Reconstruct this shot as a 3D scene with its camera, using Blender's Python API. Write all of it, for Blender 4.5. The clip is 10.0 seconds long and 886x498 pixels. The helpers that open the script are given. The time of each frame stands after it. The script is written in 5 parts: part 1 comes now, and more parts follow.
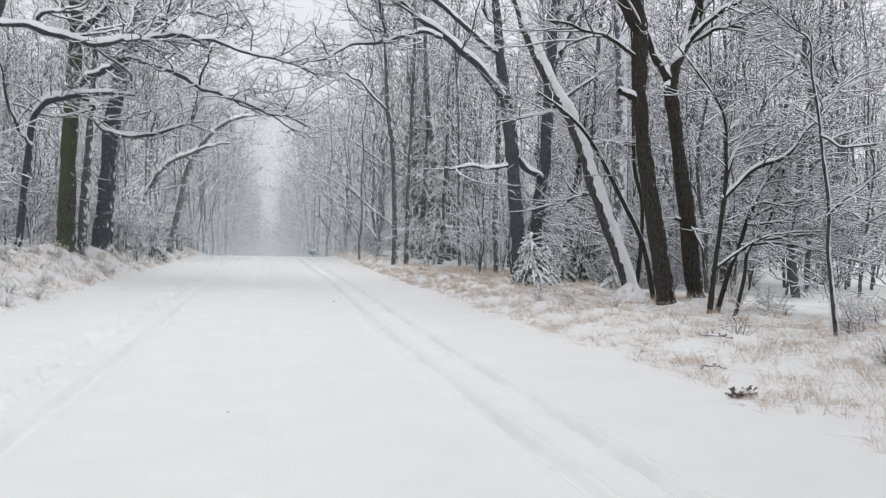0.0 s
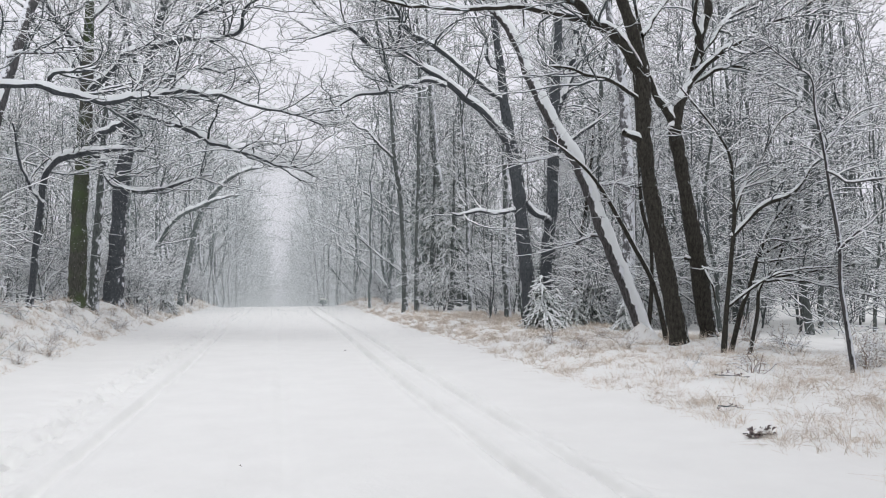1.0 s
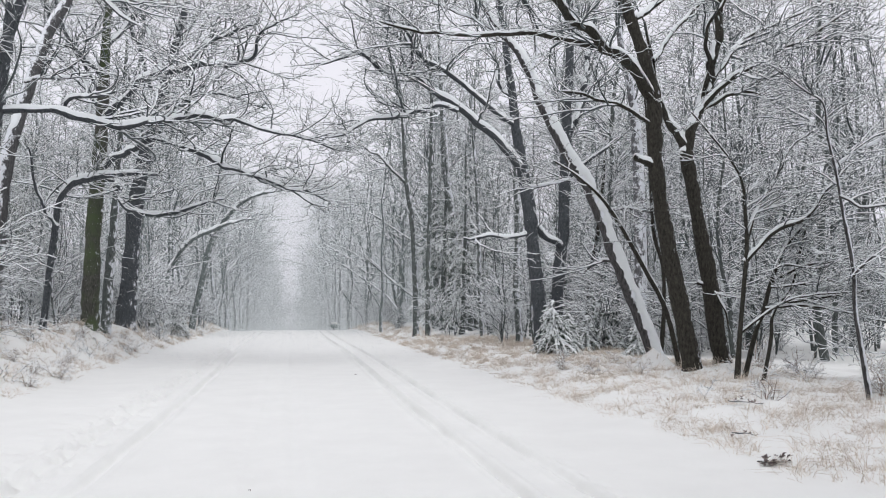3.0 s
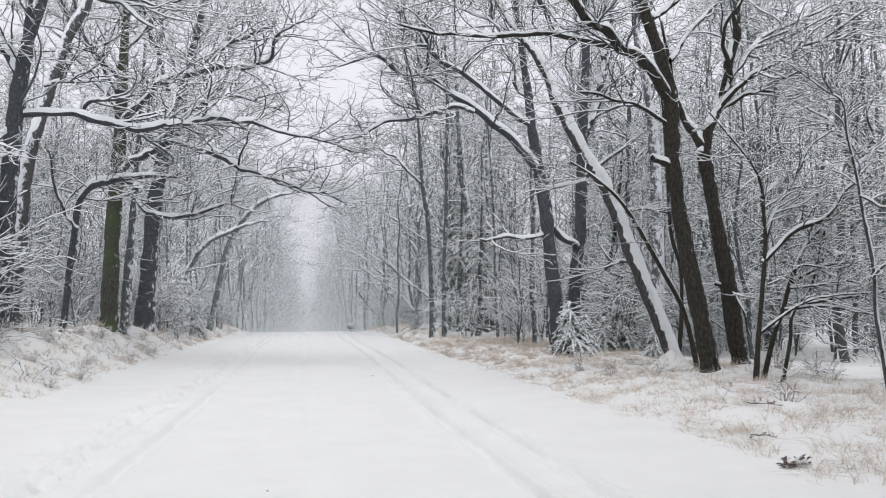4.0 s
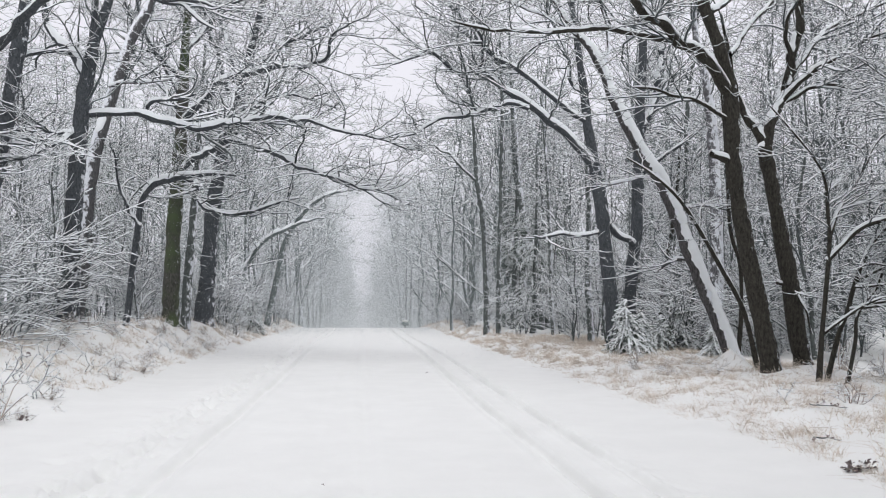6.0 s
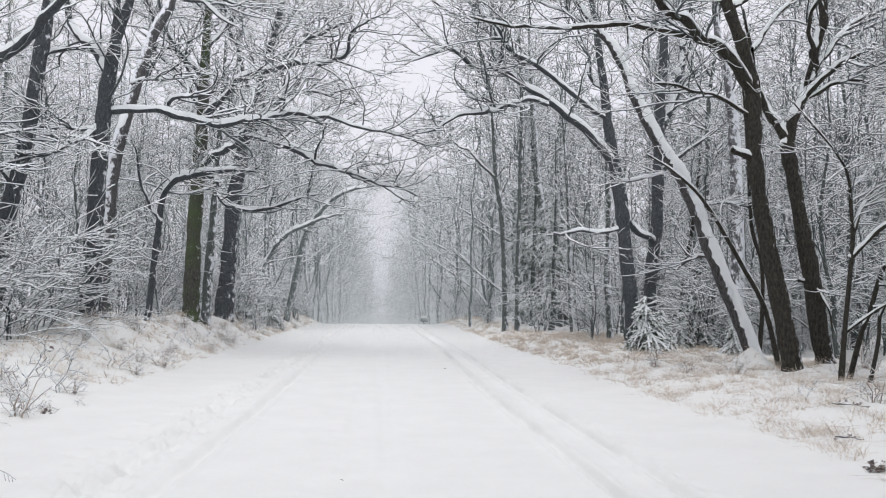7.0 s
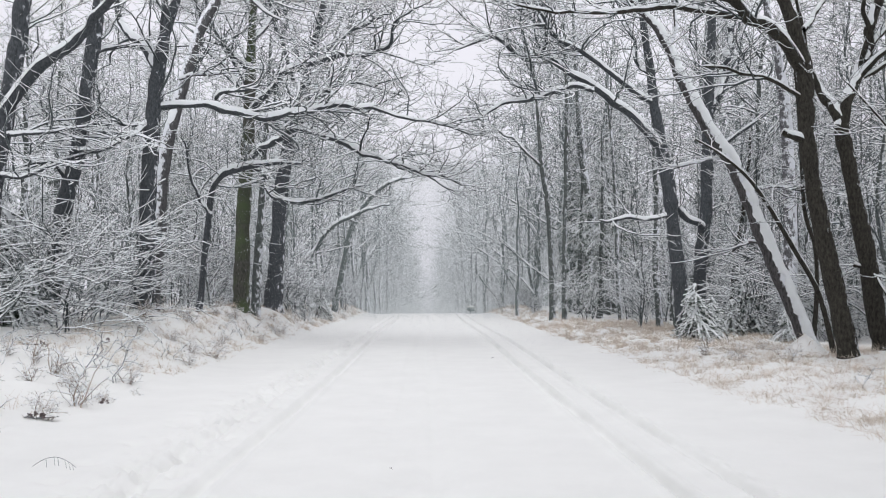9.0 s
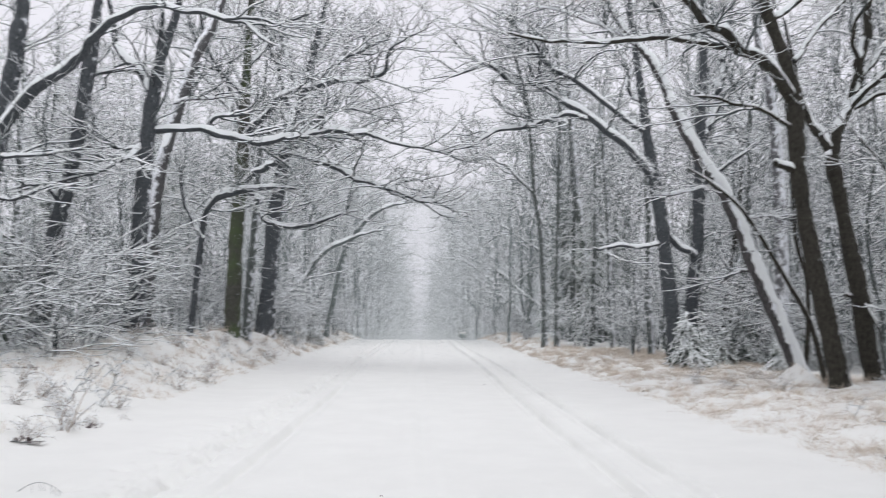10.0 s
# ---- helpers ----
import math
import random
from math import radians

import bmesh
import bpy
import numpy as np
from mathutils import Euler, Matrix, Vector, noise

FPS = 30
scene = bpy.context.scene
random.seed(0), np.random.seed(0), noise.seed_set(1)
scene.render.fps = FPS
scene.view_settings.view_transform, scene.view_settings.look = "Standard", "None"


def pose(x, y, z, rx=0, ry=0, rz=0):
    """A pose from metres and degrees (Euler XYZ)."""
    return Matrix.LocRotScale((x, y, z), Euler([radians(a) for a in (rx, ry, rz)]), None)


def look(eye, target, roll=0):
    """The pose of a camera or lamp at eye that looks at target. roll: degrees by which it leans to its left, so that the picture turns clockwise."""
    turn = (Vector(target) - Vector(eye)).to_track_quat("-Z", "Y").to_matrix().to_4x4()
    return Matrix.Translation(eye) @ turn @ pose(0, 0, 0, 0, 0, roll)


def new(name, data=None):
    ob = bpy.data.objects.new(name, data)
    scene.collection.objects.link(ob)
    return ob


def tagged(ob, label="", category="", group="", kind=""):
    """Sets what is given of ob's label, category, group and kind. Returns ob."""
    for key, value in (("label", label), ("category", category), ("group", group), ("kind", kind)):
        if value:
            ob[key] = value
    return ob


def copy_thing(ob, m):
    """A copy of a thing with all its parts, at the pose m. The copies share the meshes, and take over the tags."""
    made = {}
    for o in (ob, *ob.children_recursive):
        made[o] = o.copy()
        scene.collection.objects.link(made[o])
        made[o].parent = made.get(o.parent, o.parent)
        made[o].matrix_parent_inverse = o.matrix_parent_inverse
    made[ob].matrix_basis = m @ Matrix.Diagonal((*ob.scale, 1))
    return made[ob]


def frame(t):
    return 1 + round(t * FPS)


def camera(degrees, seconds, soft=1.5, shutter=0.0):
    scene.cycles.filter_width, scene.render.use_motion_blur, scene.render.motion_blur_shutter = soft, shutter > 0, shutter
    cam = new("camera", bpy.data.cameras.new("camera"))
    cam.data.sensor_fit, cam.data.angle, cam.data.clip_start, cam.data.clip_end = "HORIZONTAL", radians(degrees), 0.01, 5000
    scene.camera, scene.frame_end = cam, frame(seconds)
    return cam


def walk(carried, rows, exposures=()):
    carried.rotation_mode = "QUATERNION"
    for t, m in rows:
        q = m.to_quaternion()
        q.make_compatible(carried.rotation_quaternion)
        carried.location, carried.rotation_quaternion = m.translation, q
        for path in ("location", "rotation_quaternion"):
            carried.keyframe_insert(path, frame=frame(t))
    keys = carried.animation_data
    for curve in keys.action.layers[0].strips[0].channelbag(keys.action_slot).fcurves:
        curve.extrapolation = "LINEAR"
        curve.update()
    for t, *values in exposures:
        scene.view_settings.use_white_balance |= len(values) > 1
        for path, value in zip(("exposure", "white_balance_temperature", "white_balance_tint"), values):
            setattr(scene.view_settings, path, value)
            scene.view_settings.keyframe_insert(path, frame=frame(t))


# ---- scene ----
EYE = 1.5
# time, yaw, pitch, roll of a camera turned by hand on one spot
ROWS = [
    (0, -11.81, -0.75, 1.22),
    (0.1, -11.60, -0.34, 0.99),
    (0.2, -11.53, 0.15, 0.74),
    (0.3, -11.65, 0.64, 0.54),
    (0.5, -11.61, 1.54, -0.00),
    (0.7, -11.19, 1.89, -0.26),
    (1, -11.14, 2.39, -0.33),
    (1.5, -11.05, 2.51, -0.27),
    (1.7, -10.94, 2.79, -0.25),
    (2, -10.84, 3.39, -0.18),
    (2.5, -10.62, 3.94, -0.08),
    (2.7, -10.54, 3.99, -0.07),
    (3.8, -9.54, 4.19, -0.22),
    (4, -9.25, 4.14, -0.17),
    (4.5, -8.48, 4.28, 0.00),
    (5, -7.48, 4.54, 0.09),
    (5.5, -6.35, 4.28, 0.11),
    (5.7, -6.01, 4.04, 0.14),
    (6.8, -4.42, 3.83, 0.45),
    (7, -4.23, 3.69, 0.46),
    (7.5, -3.57, 3.59, 0.48),
    (8, -2.75, 3.31, 0.54),
    (8.2, -2.31, 3.10, 0.48),
    (8.5, -1.62, 2.88, 0.23),
    (8.7, -1.35, 2.81, 0.11),
    (9, -1.08, 2.95, -0.09),
    (9.2, -0.77, 3.21, -0.10),
    (9.5, -0.06, 3.82, -0.15),
    (9.6, 0.09, 4.04, -0.08),
    (9.7, 0.14, 4.25, -0.02),
    (9.8, -0.02, 4.41, 0.07),
    (9.9, -0.58, 4.57, 0.22),
    (10, -1.58, 4.74, 0.40),
]
cam = camera(55.85, 10.0, soft=1.1, shutter=0.5)
walk(cam, [(t, pose(0, 0, EYE) @ pose(0, 0, 0, 0, 0, yaw) @ pose(0, 0, 0, 90 + pitch, 0, 0) @ pose(0, 0, 0, 0, 0, roll)) for t, yaw, pitch, roll in ROWS], exposures=((0.0, 0.01), (1.0, 0.03), (2.5, 0.05), (10.0, 0.06)))

# ---- light: an even overcast sky ----
world = bpy.data.worlds.new("overcast_sky")
scene.world = world
world.use_nodes = True
wn, wl = world.node_tree.nodes, world.node_tree.links
sky = wn.new("ShaderNodeTexSky")
sky.sky_type = 'NISHITA'
sky.sun_disc = False
sky.sun_elevation, sky.sun_rotation = radians(61), radians(190)
sky.dust_density = 6.0
dull = wn.new("ShaderNodeHueSaturation")
dull.inputs["Saturation"].default_value = 0.1
dull.inputs["Value"].default_value = 0.1
cloud = wn.new("ShaderNodeMixRGB")
cloud.inputs[0].default_value = 0.8
cloud.inputs[2].default_value = (0.968, 0.960, 1.045, 1)
wl.new(sky.outputs[0], dull.inputs["Color"])
wl.new(dull.outputs[0], cloud.inputs[1])
wl.new(cloud.outputs[0], wn["Background"].inputs[0])
wn["Background"].inputs[1].default_value = 1.0
sun = new("sun", bpy.data.lights.new("sun", 'SUN'))
sun.data.energy, sun.data.angle, sun.data.color = 1.15, radians(50), (0.98, 0.99, 1.0)
sun.matrix_world = look((0, 0, 50), (-4, 27, 0))


# ---- materials ----
def material(name):
    m = bpy.data.materials.new(name)
    m.use_nodes = True
    return m, m.node_tree.nodes, m.node_tree.links, m.node_tree.nodes["Principled BSDF"]


def noise_node(nodes, links, scale, detail=4.0, rough=0.6, stretch=None):
    n = nodes.new("ShaderNodeTexNoise")
    n.inputs["Scale"].default_value, n.inputs["Detail"].default_value, n.inputs["Roughness"].default_value = scale, detail, rough
    c = nodes.new("ShaderNodeTexCoord")
    if stretch:
        s = nodes.new("ShaderNodeMapping")
        s.inputs["Scale"].default_value = stretch
        links.new(c.outputs["Object"], s.inputs[0])
        links.new(s.outputs[0], n.inputs["Vector"])
    else:
        links.new(c.outputs["Object"], n.inputs["Vector"])
    return n


def ramp(nodes, links, source, stops):
    r = nodes.new("ShaderNodeValToRGB")
    while len(r.color_ramp.elements) < len(stops):
        r.color_ramp.elements.new(0.5)
    for e, (p, c) in zip(r.color_ramp.elements, stops):
        e.position, e.color = p, (*c, 1)
    links.new(source, r.inputs[0])
    return r


def bump(nodes, links, shader, *layers):
    last = None
    for height, strength, distance in layers:
        b = nodes.new("ShaderNodeBump")
        b.inputs["Strength"].default_value, b.inputs["Distance"].default_value = strength, distance
        links.new(height, b.inputs["Height"])
        if last:
            links.new(last.outputs[0], b.inputs["Normal"])
        last = b
    links.new(last.outputs[0], shader.inputs["Normal"])


def snow_material(name, tint, coarse, fine):
    m, n, l, s = material(name)
    a, b = noise_node(n, l, coarse, 5), noise_node(n, l, fine, 3, 0.7)
    r = ramp(n, l, a.outputs[0], [(0.3, tuple(0.95 * c for c in tint)), (0.7, tint)])
    l.new(r.outputs[0], s.inputs["Base Color"])
    s.inputs["Roughness"].default_value = 0.75
    s.inputs["Specular IOR Level"].default_value = 0.2
    bump(n, l, s, (a.outputs[0], 0.22, 0.08), (b.outputs[0], 0.3, 0.01))
    return m


def bark_material(name, dark, light, moss=None, frost=0.68, grain=(7, 7, 1.6), blown=0.24, wind_from=(0.55, 0.05, 0.7)):
    """Furrowed bark, with snow caught on what faces upwards and specks of it blown on."""
    m, n, l, s = material(name)
    a, b, c = noise_node(n, l, 5, 8, 0.7, grain), noise_node(n, l, 1.1, 3), noise_node(n, l, 9, 5, 0.7, (1, 1, 0.6))
    colour = ramp(n, l, a.outputs[0], [(0.35, dark), (0.66, light)]).outputs[0]
    if moss:
        mix = n.new("ShaderNodeMixRGB")
        f = ramp(n, l, b.outputs[0], [(0.43, (0, 0, 0)), (0.62, (1, 1, 1))])
        l.new(f.outputs[0], mix.inputs[0])
        l.new(colour, mix.inputs[1])
        mix.inputs[2].default_value = (*moss, 1)
        colour = mix.outputs[0]
    g = n.new("ShaderNodeNewGeometry")
    wind = n.new("ShaderNodeVectorMath")
    wind.operation = 'DOT_PRODUCT'
    l.new(g.outputs["Normal"], wind.inputs[0])
    wind.inputs[1].default_value = wind_from
    add = n.new("ShaderNodeMath")
    add.operation = 'MULTIPLY_ADD'
    l.new(wind.outputs["Value"], add.inputs[0])
    add.inputs[1].default_value = blown
    l.new(c.outputs[0], add.inputs[2])
    f = ramp(n, l, add.outputs[0], [(frost, (0, 0, 0)), (frost + 0.08, (1, 1, 1))])
    mix = n.new("ShaderNodeMixRGB")
    l.new(f.outputs[0], mix.inputs[0])
    l.new(colour, mix.inputs[1])
    mix.inputs[2].default_value = (0.77, 0.79, 0.83, 1)
    l.new(mix.outputs[0], s.inputs["Base Color"])
    s.inputs["Roughness"].default_value = 0.9
    s.inputs["Specular IOR Level"].default_value = 0.15
    bump(n, l, s, (a.outputs[0], 0.75, 0.025), (f.outputs[0], 0.6, 0.02))
    return m


def plain_material(name, dark, light, scale=8.0, rough=0.85):
    m, n, l, s = material(name)
    a = noise_node(n, l, scale, 4)
    g = n.new("ShaderNodeNewGeometry")
    mix = n.new("ShaderNodeMixRGB")
    mix.inputs[0].default_value = 0.5
    l.new(a.outputs[0], mix.inputs[1])
    l.new(g.outputs["Random Per Island"], mix.inputs[2])
    l.new(ramp(n, l, mix.outputs[0], [(0.25, dark), (0.75, light)]).outputs[0], s.inputs["Base Color"])
    s.inputs["Roughness"].default_value = rough
    s.inputs["Specular IOR Level"].default_value = 0.2
    return m


SNOW = snow_material("lying_snow", (0.797, 0.800, 0.780), 1.3, 22)
TWIG_SNOW = snow_material("branch_snow", (0.775, 0.80, 0.812), 6, 40)
BARK = bark_material("dark_oak_bark", (0.018, 0.017, 0.015), (0.070, 0.065, 0.054), frost=0.655, grain=(6, 6, 2.4), blown=0.29)
# Paler, bluer oak bark for trees further off; haze is in its colour.
HAZED_OAK_BARK = bark_material("weathered_oak_bark", (0.036, 0.040, 0.044), (0.112, 0.122, 0.132), frost=0.66, grain=(6, 6, 2.4), blown=0.27)
GREY_BARK = bark_material("grey_bark", (0.050, 0.058, 0.055), (0.16, 0.178, 0.172), frost=0.56)
MOSSY_BARK = bark_material("mossy_bark", (0.030, 0.031, 0.028), (0.12, 0.118, 0.102), moss=(0.074, 0.096, 0.052), frost=0.70)
# Snow-plastered bark, also used to pale trunks for distance haze.
FROST_HAZE_BARK = bark_material("snow_plastered_bark", (0.056, 0.064, 0.060), (0.17, 0.190, 0.182), frost=0.48)
WHITENED_BARK = bark_material("snow_caked_bark", (0.07, 0.07, 0.075), (0.2, 0.2, 0.21), frost=0.40)
SNOW_GREY_BARK = bark_material("snow_patched_bark", (0.045, 0.045, 0.047), (0.15, 0.148, 0.15), frost=0.60, blown=0.4, wind_from=(-0.6, -0.3, 0.6))
TWIG = plain_material("twig_bark", (0.047, 0.056, 0.058), (0.130, 0.150, 0.155))
SNOW_SIDED_BARK = bark_material("snow_sided_bark", (0.03, 0.029, 0.03), (0.12, 0.115, 0.115), frost=0.56, blown=0.5, wind_from=(0.8, -0.42, 0.45))
# Distant wood: the haze is put into these paler colours.
HAZED_TWIG = plain_material("rimed_twigs", (0.088, 0.106, 0.104), (0.25, 0.29, 0.285))
HAZED_FAR_BARK = bark_material("rimed_bark", (0.090, 0.107, 0.104), (0.235, 0.268, 0.262), frost=0.53)
GRASS = plain_material("dry_grass", (0.46, 0.385, 0.315), (0.85, 0.77, 0.68), 7)
TAN_STEM = plain_material("dead_stalks", (0.16, 0.125, 0.105), (0.55, 0.46, 0.39), 6)
NEEDLE = plain_material("conifer_needles", (0.040, 0.060, 0.046), (0.095, 0.130, 0.095), 5)
DEAD_LEAF = plain_material("dead_leaves", (0.085, 0.068, 0.072), (0.22, 0.18, 0.175), 20)
# Darker than lying snow, so the flakes blend into a grey haze.
HAZE_FLAKE = plain_material("snowflakes", (0.57, 0.60, 0.605), (0.64, 0.67, 0.675))


# ---- mesh tools ----
def mesh(name, verts, faces, mat, smooth=True):
    me = bpy.data.meshes.new(name)
    verts, faces = np.asarray(verts, np.float32).reshape(-1, 3), np.asarray(faces, np.int32)
    me.vertices.add(len(verts))
    me.vertices.foreach_set("co", verts.ravel())
    k = faces.shape[1]
    me.loops.add(faces.size)
    me.loops.foreach_set("vertex_index", faces.ravel())
    me.polygons.add(len(faces))
    me.polygons.foreach_set("loop_start", np.arange(0, faces.size, k, dtype=np.int32))
    me.polygons.foreach_set("loop_total", np.full(len(faces), k, np.int32))
    me.polygons.foreach_set("use_smooth", np.full(len(faces), smooth))
    me.update(calc_edges=True)
    me.validate()
    me.materials.append(mat)
    return me


def frames_of(P):
    """Tangent, sideways and upward vectors along polylines P (lines, points, 3)."""
    T = np.gradient(P, axis=1)
    T /= np.linalg.norm(T, axis=2, keepdims=True) + 1e-9
    mean = P[:, -1] - P[:, 0]
    mean /= np.linalg.norm(mean, axis=1, keepdims=True) + 1e-9
    ref = np.where(np.abs(mean[:, 2:]) > 0.85, (1.0, 0.0, 0.0), (0.0, 0.0, 1.0))[:, None, :]
    S = np.cross(T, np.broadcast_to(ref, T.shape))
    S /= np.linalg.norm(S, axis=2, keepdims=True) + 1e-9
    return T, S, np.cross(S, T)


def strips(rings, closed):
    """Quads between the successive rings (lines, points, around, 3)."""
    B, n, k, _ = rings.shape
    idx = np.arange(B * n * k).reshape(B, n, k)
    nxt = np.roll(idx, -1, axis=2) if closed else idx[:, :, 1:]
    cur = idx if closed else idx[:, :, :-1]
    return np.stack([cur[:, :-1], nxt[:, :-1], nxt[:, 1:], cur[:, 1:]], -1).reshape(-1, 4)


def tubes(P, R, k):
    T, S, U = frames_of(P)
    a = np.arange(k) * 2 * np.pi / k
    rings = P[:, :, None] + R[:, :, None, None] * (np.cos(a)[:, None] * S[:, :, None] + np.sin(a)[:, None] * U[:, :, None])
    return rings.reshape(-1, 3), strips(rings, True)


def gutters(P, R):
    """The undersides alone of thin twigs, whose tops lie under snow."""
    T, S, U = frames_of(P)
    side, low = S * R[:, :, None], U * R[:, :, None]
    rings = np.stack([P - side + 0.2 * low, P - 1.3 * low, P + side + 0.2 * low], 2)
    return rings.reshape(-1, 3), strips(rings, False)


def snow_roofs(P, R, depth, profile=3, rng=None):
    """The snow that lies along the tops of twigs: deepest on level ones, none on upright ones."""
    T, S, U = frames_of(P)
    flat = np.sqrt(np.clip(1 - T[:, :, 2] ** 2, 0, 1))
    up = np.array((0, 0, 1.0)) - T * T[:, :, 2:]
    up /= np.linalg.norm(up, axis=2, keepdims=True) + 1e-6
    side = np.cross(T, up)
    h = depth * np.clip(flat * 1.7 - 0.42, -0.3, 1) * np.minimum(1, (R / (R[:, :1] + 1e-9)) ** 0.3)
    if rng is not None:
        h = h * rng.uniform(0.8, 1.15, h.shape)
    w = np.where(h > 0, R * 0.9 + 0.25 * h, R * 0.3)
    top = np.where(h > 0, R * 0.9 + h, R * 0.3)
    w[:, -1] *= 0.4
    a = np.linspace(0, np.pi, profile)
    base = np.where(h > 0, R * 0.25, 0)
    rings = (P + up * base[:, :, None])[:, :, None] + np.cos(a)[:, None] * (side * w[:, :, None])[:, :, None] + np.sin(a)[:, None] * (up * (top - base)[:, :, None])[:, :, None]
    return rings.reshape(-1, 3), strips(rings, False)


def ripple(rng, n, step):
    """A soft random run of n values about 0, with a new bend every step values."""
    knots = rng.normal(size=max(3, int(n / step) + 2))
    u = np.linspace(0, len(knots) - 1.001, n)
    i, f = u.astype(int), u % 1
    f = f * f * (3 - 2 * f)
    return knots[i] * (1 - f) + knots[i + 1] * f


def limb_snow(rng, P, R, depth, cling=0.0, drift=(0, 0, 1.0), seat=0.42, ragged=1.0):
    """Lumpy snow with a ragged edge along the upper side of one stout limb (points, 3); none where the limb stands upright."""
    n = len(P)
    T = np.gradient(P, axis=0)
    T /= np.linalg.norm(T, axis=1, keepdims=True) + 1e-9
    level = np.sqrt(np.clip(1 - T[:, 2] ** 2, 0, 1))
    up = np.array(drift) - T * (T * drift).sum(1, keepdims=True)
    up /= np.linalg.norm(up, axis=1, keepdims=True) + 1e-6
    side = np.cross(T, up)
    there = np.clip(2.3 * level - 0.55 + cling + 0.10 * ripple(rng, n, 6), 0, 1)
    lump = np.clip(1 + 0.22 * ripple(rng, n, 5) + 0.13 * ripple(rng, n, 2), 0.35, 1.6)
    h = depth * there * lump
    full = np.minimum(1, 2.2 * there)
    around = np.linspace(0, np.pi, 7)
    rings = []
    for k, a in enumerate(around):
        s = np.clip(seat + 0.09 * ripple(rng, n, 7) + ragged * (0.08 * ripple(rng, n, 2.6) + 0.12 * ripple(rng, n, 1.1)), -0.15, 0.9) if k in (0, 6) else seat
        s = 1 - (1 - s) * full
        c, lift = np.sqrt(np.clip(1 - s * s, 0, 1)), np.sin(a)
        out = (1.04 * R * c + 0.10 * h) * np.cos(a)
        rise = R * s * (0.99 if k in (0, 6) else 1.0) + (R * (1 - s) + h) * lift - 0.03 * R * (there < 0.02)
        rings.append(P + side * out[:, None] + up * rise[:, None])
    rings = np.stack(rings, 1)[None]
    return rings.reshape(-1, 3), strips(rings, False)


def joined(pieces):
    verts, faces, at = [], [], 0
    for v, f in pieces:
        verts.append(v)
        faces.append(f + at)
        at += len(v)
    return np.concatenate(verts), np.concatenate(faces)


def smooth_line(points, n):
    """A Catmull-Rom line of n points through control rows of x, y, z, radius."""
    p = np.asarray(points, float)
    p = np.vstack([2 * p[0] - p[1], p, 2 * p[-1] - p[-2]])
    out = []
    for u in np.linspace(0, len(points) - 1 - 1e-6, n):
        i, f = int(u), u % 1
        a, b, c, d = p[i:i + 4]
        out.append(0.5 * (2 * b + (c - a) * f + (2 * a - 5 * b + 4 * c - d) * f ** 2 + (3 * b - a - 3 * c + d) * f ** 3))
    return np.array(out)


def sprout(rng, P, R, count, n, l0, l1, start=0.15, spread=0.9, lift=0.15, wander=0.25, thin=0.55, tip=0.004, bend=0.5, stout=0.012, level=0.6):
    """count new branches growing out of the polylines P with radii R, as polylines of n points."""
    B, m, _ = P.shape
    seg = np.linalg.norm(np.diff(P, axis=1), axis=2).sum(1)
    i = rng.choice(B, count, p=seg / seg.sum())
    t = start + (1 - start) * rng.random(count) ** 0.85
    u = t * (m - 1) * 0.999
    j, f = u.astype(int), (u % 1)[:, None]
    at = P[i, j] * (1 - f) + P[i, j + 1] * f
    rad = R[i, j] * (1 - f[:, 0]) + R[i, j + 1] * f[:, 0]
    T = P[i, j + 1] - P[i, j]
    T /= np.linalg.norm(T, axis=1, keepdims=True) + 1e-9
    away = rng.normal(size=(count, 3)) * (1, 1, level)
    away -= T * (away * T).sum(1, keepdims=True)
    away /= np.linalg.norm(away, axis=1, keepdims=True) + 1e-9
    d = T * (1 - spread * 0.35) + away * spread * rng.uniform(0.5, 1.05, (count, 1))
    d[:, 2] += lift
    d /= np.linalg.norm(d, axis=1, keepdims=True)
    length = rng.uniform(l0, l1, count) * (1.15 - 0.6 * t)
    curl = rng.normal(size=(count, 3)) * (1, 1, 0.7) * bend / max(n - 1, 1)
    out = np.empty((count, n, 3))
    out[:, 0] = at
    for s in range(1, n):
        d = d + curl + rng.normal(size=(count, 3)) * (1, 1, 0.7) * wander
        d[:, 2] += lift * 0.2
        if lift >= 0:
            d[:, 2] = np.maximum(d[:, 2], -0.3)
        d /= np.linalg.norm(d, axis=1, keepdims=True)
        out[:, s] = out[:, s - 1] + d * (length / (n - 1))[:, None]
    r0 = np.clip(np.minimum(rad * thin, stout * length + 0.003), tip, None)
    r = r0[:, None] * np.linspace(1, 0.35, n)[None] + 0.0
    return out, np.maximum(r, tip * 0.7)


def smoothstep(a, b, x):
    t = np.clip((x - a) / (b - a), 0, 1)
    return t * t * (3 - 2 * t)


def lumps(x, y, seed, scale):
    """Soft unevenness from a few turned sines."""
    rng = np.random.default_rng(seed)
    out = 0
    for k in range(7):
        a, f, p = rng.uniform(0, 6.28), rng.uniform(0.5, 2.2) / scale, rng.uniform(0, 6.28)
        out = out + np.sin((x * np.cos(a) + y * np.sin(a)) * f * 2 * np.pi + p)
    return out / 7


def crest(y):
    """Level to a crest some 60 m off, then steadily down."""
    return -0.0016 * np.clip(y - 54, 0, 13) ** 2 - 0.032 * np.clip(y - 67, 0, None)


